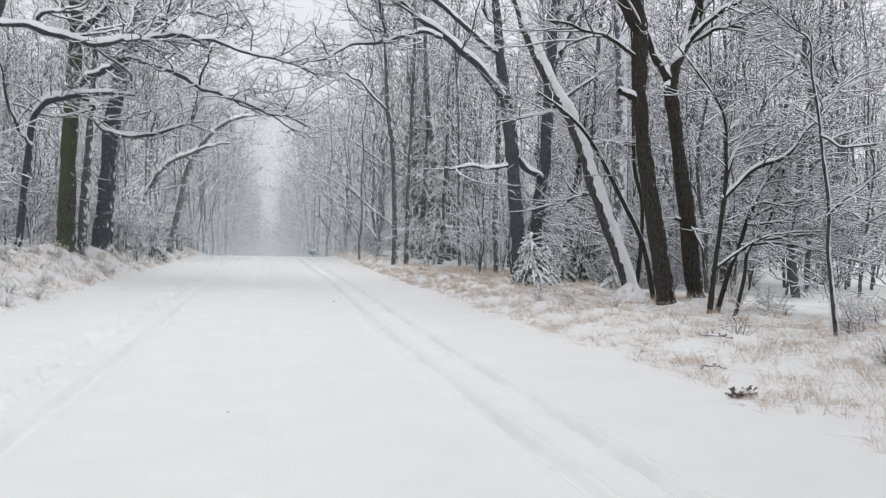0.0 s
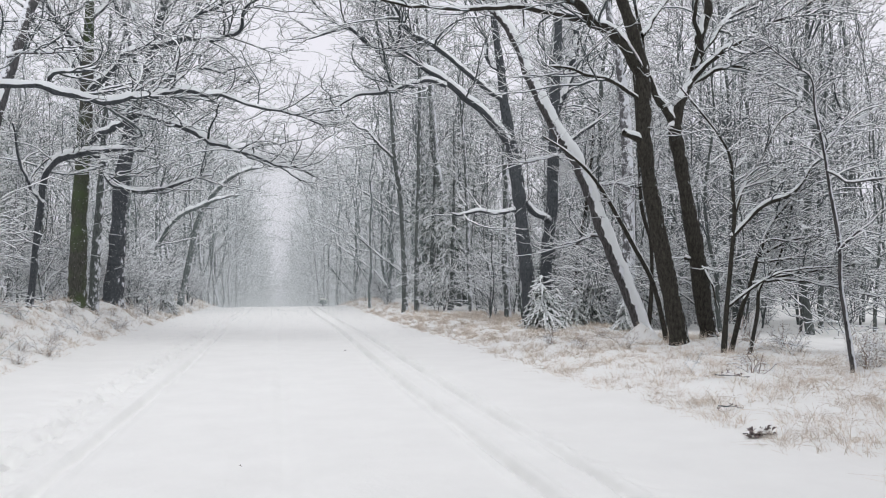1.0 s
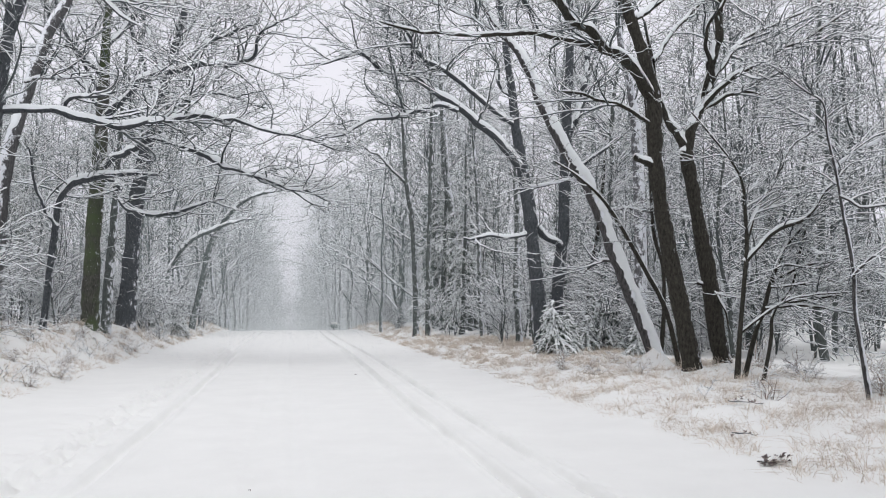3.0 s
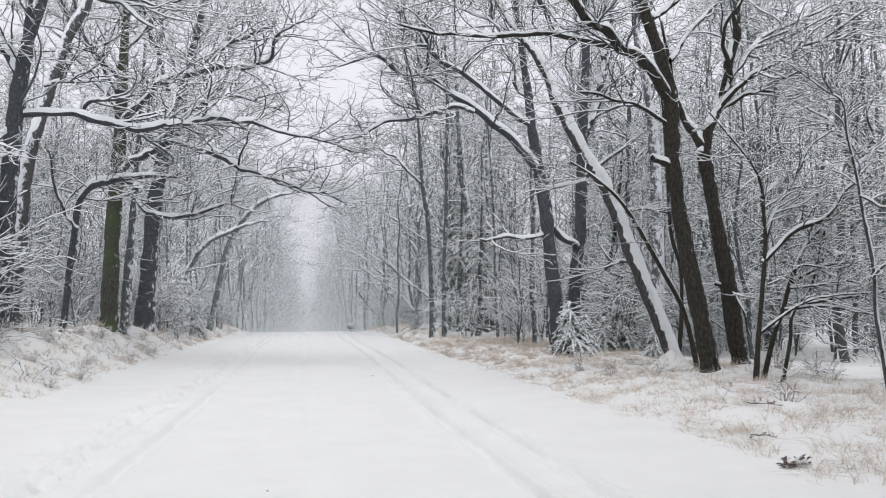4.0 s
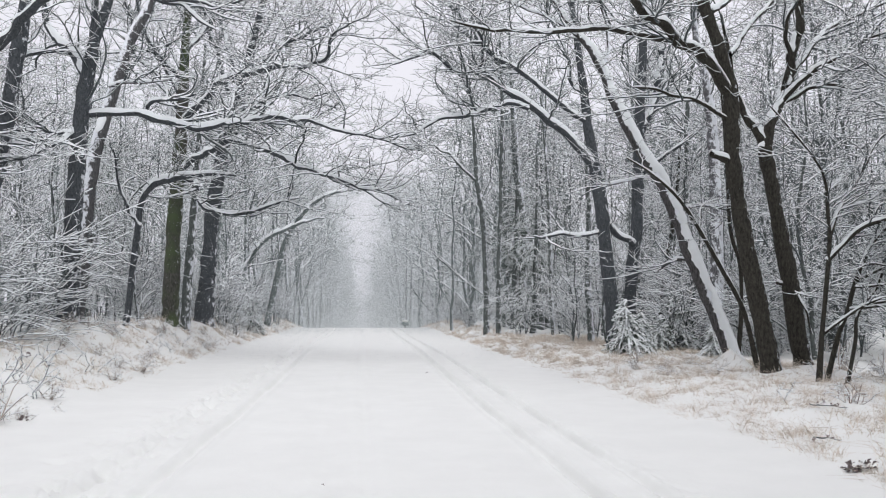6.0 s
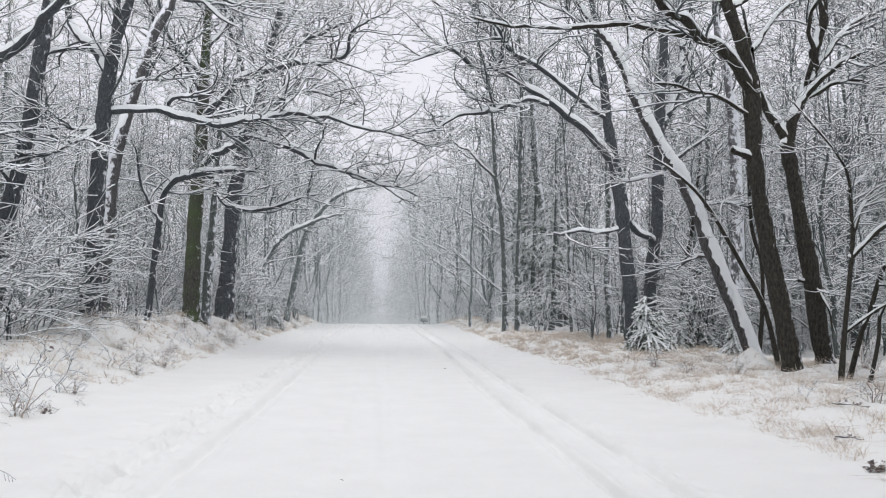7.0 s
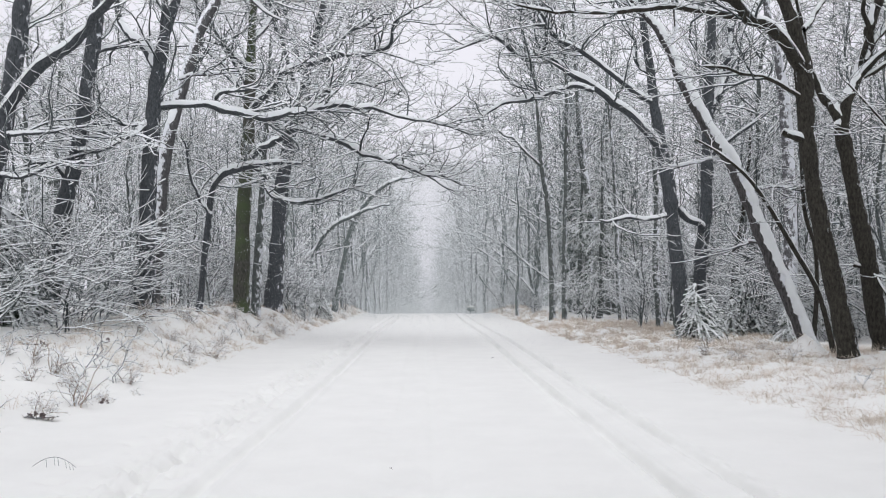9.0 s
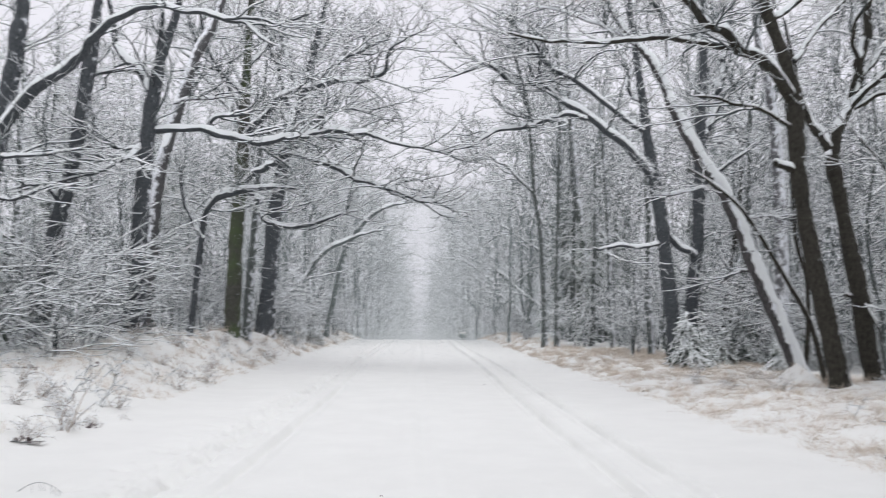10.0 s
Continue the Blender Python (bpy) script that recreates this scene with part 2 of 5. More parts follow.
MOUNDS = [(7.6, 16.75, 0.36, 0.30), (7.9, 15.0, 0.10, 0.6), (8.6, 15.1, 0.12, 0.6), (-5.7, 25.6, 0.22, 0.8), (-5.4, 29.5, 0.25, 0.9), (-6.7, 19.7, 0.22, 0.8), (-8.6, 18.6, 0.2, 0.8), (7.5, 23.6, 0.18, 0.8), (8.2, 24.6, 0.18, 0.8)]


def verge(x, y):
    """The lie of the land beside the road: a bank to the west, a low verge to the east; all of it falls away past the crest."""
    x, y = np.asarray(x, float), np.asarray(y, float)
    wave = 0.35 * lumps(x * 0.3, y, 8, 2.6)
    west = smoothstep(3.9, 6.5, -x + wave) * (0.30 + 0.62 * smoothstep(9, 21, y)) + 0.3 * smoothstep(8, 40, -x)
    east = smoothstep(3.9, 6.3, x + wave) * (0.24 + 0.30 * smoothstep(26, 60, y)) - 0.10 * smoothstep(8.5, 12, x)
    side = smoothstep(3.8, 5.4, np.abs(x))
    z = np.where(x < 0, west, east) + side * (0.07 * lumps(x, y, 3, 4.0) + 0.075 * lumps(x, y, 5, 1.1) + 0.045 * lumps(x, y, 6, 0.45))
    z = z + 0.10 * smoothstep(4.3, 5.6, -x) * smoothstep(34, 22, y) * np.abs(lumps(x, y, 9, 0.8))
    for mx, my, tall, wide in MOUNDS:
        z = z + tall * np.exp(-((x - mx) ** 2 + (y - my) ** 2) / wide ** 2)
    return z * (1 - 0.9 * smoothstep(58, 75, y)) + crest(y)


def ground_height(x, y):
    """The same, sunk a little under the packed snow of the road."""
    return verge(x, y) - 0.22 * (1 - smoothstep(3.9, 4.45, np.abs(x)))


def height(x, y):
    return float(ground_height(x, y))


def grid_sheet(name, xs, ys, z, mat):
    X, Y = np.meshgrid(xs, ys, indexing="ij")
    rings = np.stack([X, Y, z(X, Y)], -1)[None]
    return mesh(name, rings.reshape(-1, 3), strips(rings, False)[:, ::-1], mat)


def part(name, me, parent, label="", kind=""):
    ob = new(name, me)
    ob.parent = parent
    return tagged(ob, label, kind=kind)


# ---- the setting ----
def graded(edges):
    return np.unique(np.concatenate([np.arange(a, b, s) for a, b, s in edges]))


xs = graded([(-600, -60, 30), (-60, -12, 1.5), (-12, 12, 0.18), (12, 60, 1.5), (60, 601, 30)])
ys = graded([(-200, -8, 12), (-8, 2, 0.6), (2, 24, 0.2), (24, 70, 0.7), (70, 160, 4), (160, 1200, 60)])
tagged(new("ground", grid_sheet("ground", xs, ys, ground_height, SNOW)), "snow-covered forest floor and road verges", "ground", kind="structure")


def road_height(x, y):
    """Packed snow with two pairs of wheel ruts, a centre ridge line and a trampled strip."""
    z = 0.03 - 0.0025 * x * x + 0.010 * lumps(x, y * 0.12, 11, 0.8) + 0.006 * lumps(x, y * 0.35, 12, 0.45)
    for c, w, d, drift in RUTS:
        s = x - c - 0.05 * np.sin(y * 0.21 + c) - drift * y
        cut = np.exp(-(s / w) ** 2) * (0.8 + 0.35 * np.sin(y * 1.7 + 3 * c) * np.sin(y * 0.63) + 0.55 * lumps(x * 0.5 + 3 * c, y, 31, 0.7))
        z = z - d * cut + 0.35 * d * np.exp(-((np.abs(s) - 1.9 * w) / (0.7 * w)) ** 2)
    rough = np.exp(-((x + 2.35) / 0.4) ** 2) + 0.45 * np.exp(-((x - 2.55) / 0.3) ** 2) + 0.25 * np.exp(-((x + 0.3) / 0.35) ** 2)
    z = z + rough * 0.055 * (lumps(x * 1.0, y * 0.8, 21, 0.30) + lumps(x, y, 22, 0.17))
    for k in range(110):
        fy, fx = 4.2 + 0.30 * k + 0.05 * math.sin(k * 2.9), -2.25 + (0.15 if k % 2 else -0.12) + 0.12 * math.sin(k * 1.7)
        z = z - (0.19 + 0.08 * math.sin(k * 5.3)) * np.exp(-((x - fx) / 0.06) ** 2 - ((y - fy) / 0.09) ** 2)
    for k in range(150):
        fy, fx = 4.0 + 0.17 * k + 0.1 * math.sin(k * 4.1), -2.5 + 0.42 * math.sin(k * 2.63) + 0.1 * math.sin(k * 7.7)
        z = z - (0.07 + 0.04 * math.sin(k * 3.7)) * np.exp(-((x - fx) / 0.07) ** 2 - ((y - fy) / 0.07) ** 2)
    edge = smoothstep(3.3, 4.4, np.abs(x))
    return (z + crest(y)) * (1 - edge) + edge * (verge(x, y) + 0.012) - 0.10 * smoothstep(4.45, 4.7, np.abs(x))


RUTS = [(1.87, 0.055, 0.095, 0.0), (2.43, 0.055, 0.095, 0.0), (-1.70, 0.055, 0.08, 0.0), (-2.22, 0.09, 0.05, 0.0), (0.03, 0.06, 0.035, 0.0), (-0.35, 0.06, 0.02, 0.0)]
xs = graded([(-4.7, -2.6, 0.08), (-2.6, -1.5, 0.035), (-1.5, 1.6, 0.08), (1.6, 2.7, 0.028), (2.7, 4.71, 0.08)])
ys = graded([(-12, 3, 0.5), (3, 16, 0.07), (16, 26, 0.14), (26, 60, 0.4), (60, 130, 2.0)])
tagged(new("road", grid_sheet("road", xs, ys, road_height, SNOW)), "snow-covered forest road with wheel ruts and footprints", "road", kind="structure")


# ---- trees drawn limb by limb ----
class Tree:
    def __init__(self, name, label, bark, seed, depth=0.045, group="", far=1.0, cling=0.0, limb_bark=None, drift=(0, -0.4, 1.0)):
        self.limb_bark, self.drift = limb_bark or bark, drift
        self.rng, self.bark, self.depth, self.lines, self.heaps, self.far = np.random.default_rng(seed), bark, depth, [], [], far
        self.name, self.label, self.group, self.cling = name, label, group, cling

    def limb(self, twigs, *points, drift=None):
        self.lines.append((twigs, np.array(points), drift))
        return self

    def heap(self, *place):
        """Snow lodged in a fork: its centre and half-widths."""
        self.heaps.append(np.array(place))
        return self

    def build(self, twig_length=1.2):
        rng = self.rng
        x, y, z, r = self.lines[0][1][0]
        root = tagged(new(self.name), self.label, "tree", self.group)
        floor = height(x, y)
        root.location = (x, y, floor)
        origin = np.array((x, y, floor))
        snow, twigs = [], []
        for number, (count, points, lee) in enumerate(self.lines):
            points = points.copy()
            points[:, :3] -= origin
            if number == 0:
                down = points[1, :3] - points[0, :3]
                foot = points[0, :3] - down / max(down[2], 0.1) * (points[0, 2] + 0.12)
                points[0, :3] = foot
            run = np.linalg.norm(np.diff(points[:, :3], axis=0), axis=1).sum()
            n = int(np.clip(run / (0.05 if self.cling > 0 and number == 0 else 0.09), 14, 200))
            line = smooth_line(points, n)
            R = line[:, 3] * np.clip(1 + 0.05 * ripple(rng, n, 3), 0.85, 1.2)
            if number == 0:
                R *= 1 + 0.30 * np.exp(-np.linspace(0, run, n) / 0.16)
            bend = np.stack([ripple(rng, n, 6) + 0.4 * ripple(rng, n, 2.5) for _ in range(3)], -1)
            bend *= (0.05 * R if number == 0 else 0.012 + 0.30 * R)[:, None] * np.clip(np.linspace(0, 6, n), 0, 1)[:, None]
            R[-1] *= 0.5
            P, R = (line[:, :3] + bend)[None], R[None]
            part("trunk" if number == 0 else "limb", mesh("limb", *tubes(P, R, 14 if number == 0 else 8), self.limb_bark if number else self.bark), root)
            d = np.clip(0.004 + 0.82 * R[0], 0.006, 1.45 * self.depth) * (0.6 if self.cling > 0 and number == 0 else 1.0)
            if self.cling > 0 and number == 0:
                snow.append(limb_snow(rng, P[0], R[0], d, self.cling, self.drift, 0.34, 2.1))
            elif lee:
                snow.append(limb_snow(rng, P[0], R[0], 0.8 * d, 0.35, lee, 0.35))
            else:
                snow.append(limb_snow(rng, P[0], R[0], d, -0.4 if number == 0 else 0.0, seat=(0.12 if self.depth >= 0.06 else 0.26) if points[0, 3] > 0.042 else 0.5))
            if count:
                k = max(1, round(count * 0.80))
                long = twig_length * (0.65 + 0.35 * min(1, r / 0.2))
                P2, R2 = sprout(rng, P, R, k, 12, 0.9 * long, 2.3 * long, 0.18 if number else 0.4, 1.0, 0.14, 0.22, 0.6, 0.008 * self.far, 0.7, 0.0105)
                P3, R3 = sprout(rng, P2, R2, 5 * k, 7, 0.45 * long, 1.15 * long, 0.1, 0.98, 0.11, 0.28, 0.62, 0.0048 * self.far, 0.6, 0.0085)
                P4, R4 = sprout(rng, P3, R3, 11 * k, 4, 0.2 * long, 0.55 * long, 0.1, 0.95, 0.09, 0.32, 0.7, 0.0034 * self.far, 0.5, 0.008)
                for Q, q, sides in ((P2, R2, 4), (P3, R3, 3), (P4, R4, 0)):
                    twigs.append(tubes(Q, q, sides) if sides else gutters(Q, q))
                    some = slice(None) if sides else slice(0, 3 * len(Q) // 5)
                    snow.append(snow_roofs(Q[some], q[some], 0.005 * self.far + 1.0 * q[some], 3, rng))
        for place in self.heaps:
            u, v = np.meshgrid(np.linspace(0, np.pi, 9), np.linspace(0, 2 * np.pi, 15), indexing="ij")
            ball = np.stack([np.sin(u) * np.cos(v), np.sin(u) * np.sin(v), np.cos(u)], -1) * (1 + 0.10 * np.sin(3 * v + 2 * u)[..., None])
            rings = (place[:3] - origin + ball * place[3:])[None]
            snow.append((rings.reshape(-1, 3), strips(rings, False)))
        if twigs:
            part("crown", mesh("crown", *joined(twigs), TWIG), root, "dark bare twigs", "stuff")
        part("snow_cover", mesh("snow_cover", *joined(snow), TWIG_SNOW), root, "snow lying along the branches", "stuff")
        return root


tree = Tree("oak_tree", "dark leaning oak trunk with snowy overhanging limbs", BARK, 301, 0.045, far=1)
tree.limb(0, (7.62, 15.0, 0.18, 0.223), (7.52, 15.0, 0.77, 0.187), (7.25, 15.0, 2.16, 0.169), (7.05, 15.0, 3.35, 0.156), (6.92, 15.0, 4.44, 0.147), (6.92, 15.0, 5.43, 0.143), (6.78, 15.0, 6.20, 0.125), (6.52, 15.0, 6.97, 0.116), (6.28, 15.0, 7.62, 0.107), (5.95, 15.0, 8.50, 0.089), (5.81, 15.0, 9.97, 0.058))
tree.limb(26, (6.85, 15.0, 5.59, 0.108), (6.25, 14.6, 6.05, 0.098), (5.59, 14.2, 6.27, 0.090), (4.96, 13.8, 6.46, 0.076), (4.37, 13.3, 6.68, 0.062), (3.81, 12.9, 6.87, 0.042), (3.04, 12.5, 7.07, 0.030))
tree.limb(5, (6.57, 15.0, 7.12, 0.049), (6.83, 15.2, 7.32, 0.050), (7.18, 15.3, 7.57, 0.046), (7.67, 15.5, 7.92, 0.037))
tree.limb(0, (6.92, 15.0, 4.20, 0.067), (6.63, 14.9, 4.30, 0.062), (6.40, 14.8, 4.34, 0.048))
tree.limb(30, (6.82, 15.0, 5.98, 0.062), (6.22, 15.2, 6.40, 0.059), (5.66, 15.4, 6.71, 0.055), (4.98, 15.6, 6.94, 0.051), (4.28, 15.7, 6.92, 0.047), (3.70, 15.9, 6.89, 0.043), (3.05, 16.1, 7.00, 0.034), (2.39, 16.3, 7.06, 0.029), (1.72, 16.5, 7.26, 0.020))
tree.limb(10, (6.92, 15.0, 6.29, 0.040), (7.45, 15.5, 6.81, 0.041), (7.92, 16.0, 7.38, 0.038), (8.56, 16.5, 7.96, 0.034), (9.24, 17.0, 8.56, 0.025))
tree.limb(12, (6.89, 15.0, 5.01, 0.036), (6.21, 14.7, 5.25, 0.031), (5.42, 14.3, 5.31, 0.026), (4.72, 14.0, 5.36, 0.017))
tree.build(1.1)

tree = Tree("oak_tree", "dark forked oak with snow in its crotch", BARK, 302, 0.045, far=1)
tree.limb(0, (8.36, 15.2, 0.28, 0.199), (8.25, 15.2, 0.87, 0.172), (8.09, 15.2, 1.96, 0.154), (7.91, 15.2, 3.06, 0.140), (7.77, 15.2, 3.94, 0.136), (7.66, 15.2, 4.63, 0.145))
tree.limb(6, (7.67, 15.2, 4.54, 0.104), (7.58, 15.3, 4.88, 0.091), (7.43, 15.4, 5.15, 0.082), (7.33, 15.5, 5.51, 0.065), (7.25, 15.6, 6.05, 0.046), (7.21, 15.7, 6.65, 0.037), (7.16, 15.8, 7.39, 0.028), drift=(0.8, -0.35, 0.5))
tree.heap(7.67, 15.24, 4.86, 0.085, 0.07, 0.12)
tree.limb(8, (7.67, 15.2, 4.54, 0.113), (7.85, 15.2, 5.12, 0.104), (8.05, 15.2, 5.61, 0.095), (8.23, 15.2, 6.09, 0.090), (8.37, 15.2, 6.78, 0.090), (8.49, 15.2, 7.48, 0.081), (8.61, 15.2, 8.30, 0.068), (8.80, 15.2, 9.60, 0.041))
tree.limb(12, (8.06, 15.2, 5.69, 0.050), (8.07, 15.0, 6.27, 0.049), (7.97, 14.9, 6.66, 0.040), (8.01, 14.7, 7.06, 0.035), (8.20, 14.6, 7.40, 0.030), (8.29, 14.4, 7.84, 0.021))
tree.limb(26, (8.05, 15.2, 5.49, 0.054), (8.43, 15.0, 5.95, 0.049), (8.77, 14.7, 6.15, 0.044), (9.22, 14.5, 6.43, 0.034), (9.66, 14.2, 6.65, 0.025), (10.45, 14.0, 7.15, 0.017))
tree.limb(22, (8.21, 15.2, 5.98, 0.045), (8.86, 15.5, 6.72, 0.041), (9.67, 15.8, 7.32, 0.037), (10.49, 16.0, 7.70, 0.029), (11.49, 16.3, 8.23, 0.019))
tree.limb(12, (8.13, 15.2, 5.45, 0.036), (8.51, 15.0, 5.71, 0.036), (8.86, 14.8, 5.73, 0.026), (9.21, 14.6, 5.50, 0.017))
tree.limb(1, (7.83, 15.2, 1.98, 0.032), (8.14, 15.1, 1.87, 0.027), (8.24, 14.9, 1.41, 0.022), (8.33, 14.8, 0.99, 0.013))
tree.build(1.1)

tree = Tree("leaning_tree", "strongly leaning tree with snow along its upper side", SNOW_SIDED_BARK, 303, 0.07, far=1, cling=0.5, drift=(0.95, -0.55, 0.45))
tree.limb(4, (7.83, 17.0, 0.25, 0.161), (7.53, 17.1, 1.16, 0.150), (7.21, 17.2, 2.01, 0.151), (6.83, 17.3, 3.12, 0.143), (6.50, 17.4, 4.06, 0.136), (6.09, 17.5, 4.75, 0.129), (5.75, 17.6, 5.46, 0.117), (5.46, 17.8, 6.18, 0.110), (5.31, 17.9, 6.71, 0.100), (5.02, 18.0, 7.32, 0.086), (4.78, 18.1, 7.64, 0.070), (4.48, 18.2, 8.08, 0.052), (4.12, 18.3, 8.76, 0.043), (3.61, 18.4, 9.58, 0.030))
tree.limb(14, (5.28, 17.9, 6.79, 0.051), (5.48, 18.0, 7.43, 0.047), (5.35, 18.0, 8.08, 0.038), (5.11, 18.1, 8.82, 0.034), (4.97, 18.2, 9.71, 0.022))
tree.limb(20, (4.79, 18.1, 7.62, 0.043), (4.11, 17.7, 7.80, 0.038), (3.52, 17.3, 7.85, 0.029), (2.95, 16.9, 7.86, 0.024), (2.30, 16.5, 7.83, 0.016))
tree.limb(10, (6.43, 17.6, 4.27, 0.033), (5.91, 17.4, 4.29, 0.029), (5.34, 17.2, 4.18, 0.024), (4.84, 17.0, 4.05, 0.016))
tree.limb(8, (6.71, 17.5, 3.57, 0.033), (7.23, 17.3, 3.68, 0.029), (7.61, 17.2, 3.63, 0.020), (7.86, 17.0, 3.53, 0.016))
tree.limb(6, (7.10, 17.4, 2.51, 0.033), (6.80, 17.8, 2.53, 0.029), (6.55, 18.2, 2.29, 0.022))
tree.build(1.1)

tree = Tree("young_tree", "thin leaning young stem beside the big oak", BARK, 304, 0.03, far=1)
tree.limb(14, (8.04, 16.5, 0.35, 0.054), (7.75, 16.4, 1.41, 0.049), (7.22, 16.3, 2.33, 0.044), (6.71, 16.2, 3.14, 0.039), (6.32, 16.2, 3.70, 0.034), (5.76, 16.1, 4.16, 0.024), (5.20, 16.0, 4.46, 0.014))
tree.build(0.9)

tree = Tree("young_tree", "thin upright dark stem between larger trunks", BARK, 305, 0.03, far=1)
tree.limb(12, (7.87, 17.0, 0.32, 0.051), (7.97, 17.0, 1.40, 0.045), (7.97, 17.0, 2.37, 0.040), (7.78, 17.0, 3.10, 0.040), (7.72, 17.0, 4.21, 0.035), (7.67, 17.0, 5.44, 0.025), (7.60, 17.0, 6.44, 0.015))
tree.build(0.9)

tree = Tree("oak_tree", "dark oak reaching long snowy limbs over the road", HAZED_OAK_BARK, 306, 0.06, far=1.3)
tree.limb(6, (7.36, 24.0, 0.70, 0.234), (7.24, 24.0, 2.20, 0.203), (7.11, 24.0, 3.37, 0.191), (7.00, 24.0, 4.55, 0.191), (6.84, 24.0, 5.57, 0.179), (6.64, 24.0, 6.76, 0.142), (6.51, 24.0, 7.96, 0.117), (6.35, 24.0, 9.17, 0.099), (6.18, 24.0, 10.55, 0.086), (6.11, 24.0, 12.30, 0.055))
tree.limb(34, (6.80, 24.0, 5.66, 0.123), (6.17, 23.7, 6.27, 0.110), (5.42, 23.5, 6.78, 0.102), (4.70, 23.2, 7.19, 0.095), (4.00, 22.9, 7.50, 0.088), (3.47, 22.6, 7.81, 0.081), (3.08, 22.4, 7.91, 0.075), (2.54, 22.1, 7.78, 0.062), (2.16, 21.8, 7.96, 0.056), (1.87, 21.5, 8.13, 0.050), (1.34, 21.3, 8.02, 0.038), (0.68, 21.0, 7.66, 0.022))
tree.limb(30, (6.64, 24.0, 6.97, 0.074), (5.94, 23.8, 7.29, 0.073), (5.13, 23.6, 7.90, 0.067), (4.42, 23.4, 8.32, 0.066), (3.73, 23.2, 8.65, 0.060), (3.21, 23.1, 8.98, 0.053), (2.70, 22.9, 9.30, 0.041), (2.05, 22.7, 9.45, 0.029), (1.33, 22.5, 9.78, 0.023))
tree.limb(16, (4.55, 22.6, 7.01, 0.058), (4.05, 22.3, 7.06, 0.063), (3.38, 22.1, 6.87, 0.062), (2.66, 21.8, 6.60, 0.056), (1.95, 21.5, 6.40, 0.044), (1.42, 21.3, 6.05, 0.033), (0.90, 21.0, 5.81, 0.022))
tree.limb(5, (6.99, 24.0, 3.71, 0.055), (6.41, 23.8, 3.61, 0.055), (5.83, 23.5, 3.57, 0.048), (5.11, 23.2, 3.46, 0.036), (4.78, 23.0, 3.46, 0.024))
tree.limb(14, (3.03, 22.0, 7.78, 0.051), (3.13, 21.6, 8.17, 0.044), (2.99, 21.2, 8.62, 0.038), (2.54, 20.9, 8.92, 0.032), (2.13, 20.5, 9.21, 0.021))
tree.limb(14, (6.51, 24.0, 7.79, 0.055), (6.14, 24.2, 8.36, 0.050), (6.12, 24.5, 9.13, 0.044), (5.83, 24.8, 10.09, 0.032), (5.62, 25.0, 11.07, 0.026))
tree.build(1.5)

tree = Tree("oak_tree", "tall dark trunk with a broken snowy stub", HAZED_OAK_BARK, 307, 0.05, far=1.3)
tree.limb(14, (8.12, 25.0, 0.75, 0.208), (8.27, 25.0, 2.76, 0.186), (8.43, 25.0, 4.17, 0.171), (8.50, 25.0, 5.95, 0.164), (8.58, 25.0, 7.76, 0.149), (8.70, 25.0, 9.58, 0.126), (8.72, 25.0, 11.42, 0.111), (8.71, 25.0, 13.09, 0.067))
tree.limb(14, (8.56, 25.0, 6.85, 0.111), (9.03, 25.1, 7.80, 0.112), (9.34, 25.2, 9.13, 0.105), (9.58, 25.4, 10.30, 0.083), (9.90, 25.5, 11.68, 0.061))
tree.limb(1, (8.33, 25.0, 3.36, 0.097), (8.12, 24.8, 3.44, 0.096), (7.65, 24.6, 3.77, 0.088), (7.17, 24.4, 4.16, 0.073))
tree.limb(10, (8.49, 25.0, 5.42, 0.059), (8.93, 24.7, 5.91, 0.059), (9.54, 24.3, 6.39, 0.043), (9.96, 24.0, 6.78, 0.029))
tree.build(1.4)

tree = Tree("forest_tree", "grey trunk plastered with blown snow", WHITENED_BARK, 308, 0.05, far=1.3)
tree.limb(20, (9.61, 22.0, 0.44, 0.183), (9.66, 22.0, 3.10, 0.177), (9.65, 22.0, 5.00, 0.164), (9.56, 22.0, 6.75, 0.144), (9.41, 22.0, 7.88, 0.111), (9.18, 22.0, 9.01, 0.092), (9.05, 22.0, 10.64, 0.065))
tree.build(1.4)

tree = Tree("sapling", "dark multi-limbed sapling loaded with snow", BARK, 309, 0.03, far=1)
tree.limb(26, (7.67, 13.5, 0.30, 0.048), (7.74, 13.5, 1.03, 0.044), (7.83, 13.5, 1.81, 0.040), (7.92, 13.5, 2.60, 0.036), (7.91, 13.5, 3.09, 0.032), (7.87, 13.5, 3.69, 0.024), (7.67, 13.5, 4.08, 0.020), (7.26, 13.5, 4.57, 0.016), (6.91, 13.5, 4.96, 0.012))
tree.limb(22, (7.89, 13.5, 2.30, 0.036), (8.30, 13.4, 2.77, 0.036), (8.76, 13.2, 3.00, 0.032), (9.23, 13.1, 3.56, 0.023), (9.58, 13.0, 3.95, 0.015))
tree.limb(22, (7.93, 13.5, 2.70, 0.028), (8.22, 13.6, 3.31, 0.024), (8.61, 13.7, 3.73, 0.020), (8.90, 13.7, 4.36, 0.016), (9.52, 13.8, 4.81, 0.012))
tree.limb(8, (8.40, 13.5, 2.13, 0.020), (8.54, 13.3, 2.24, 0.017), (8.98, 13.1, 2.19, 0.013), (9.37, 12.9, 2.29, 0.010))
tree.build(0.9)

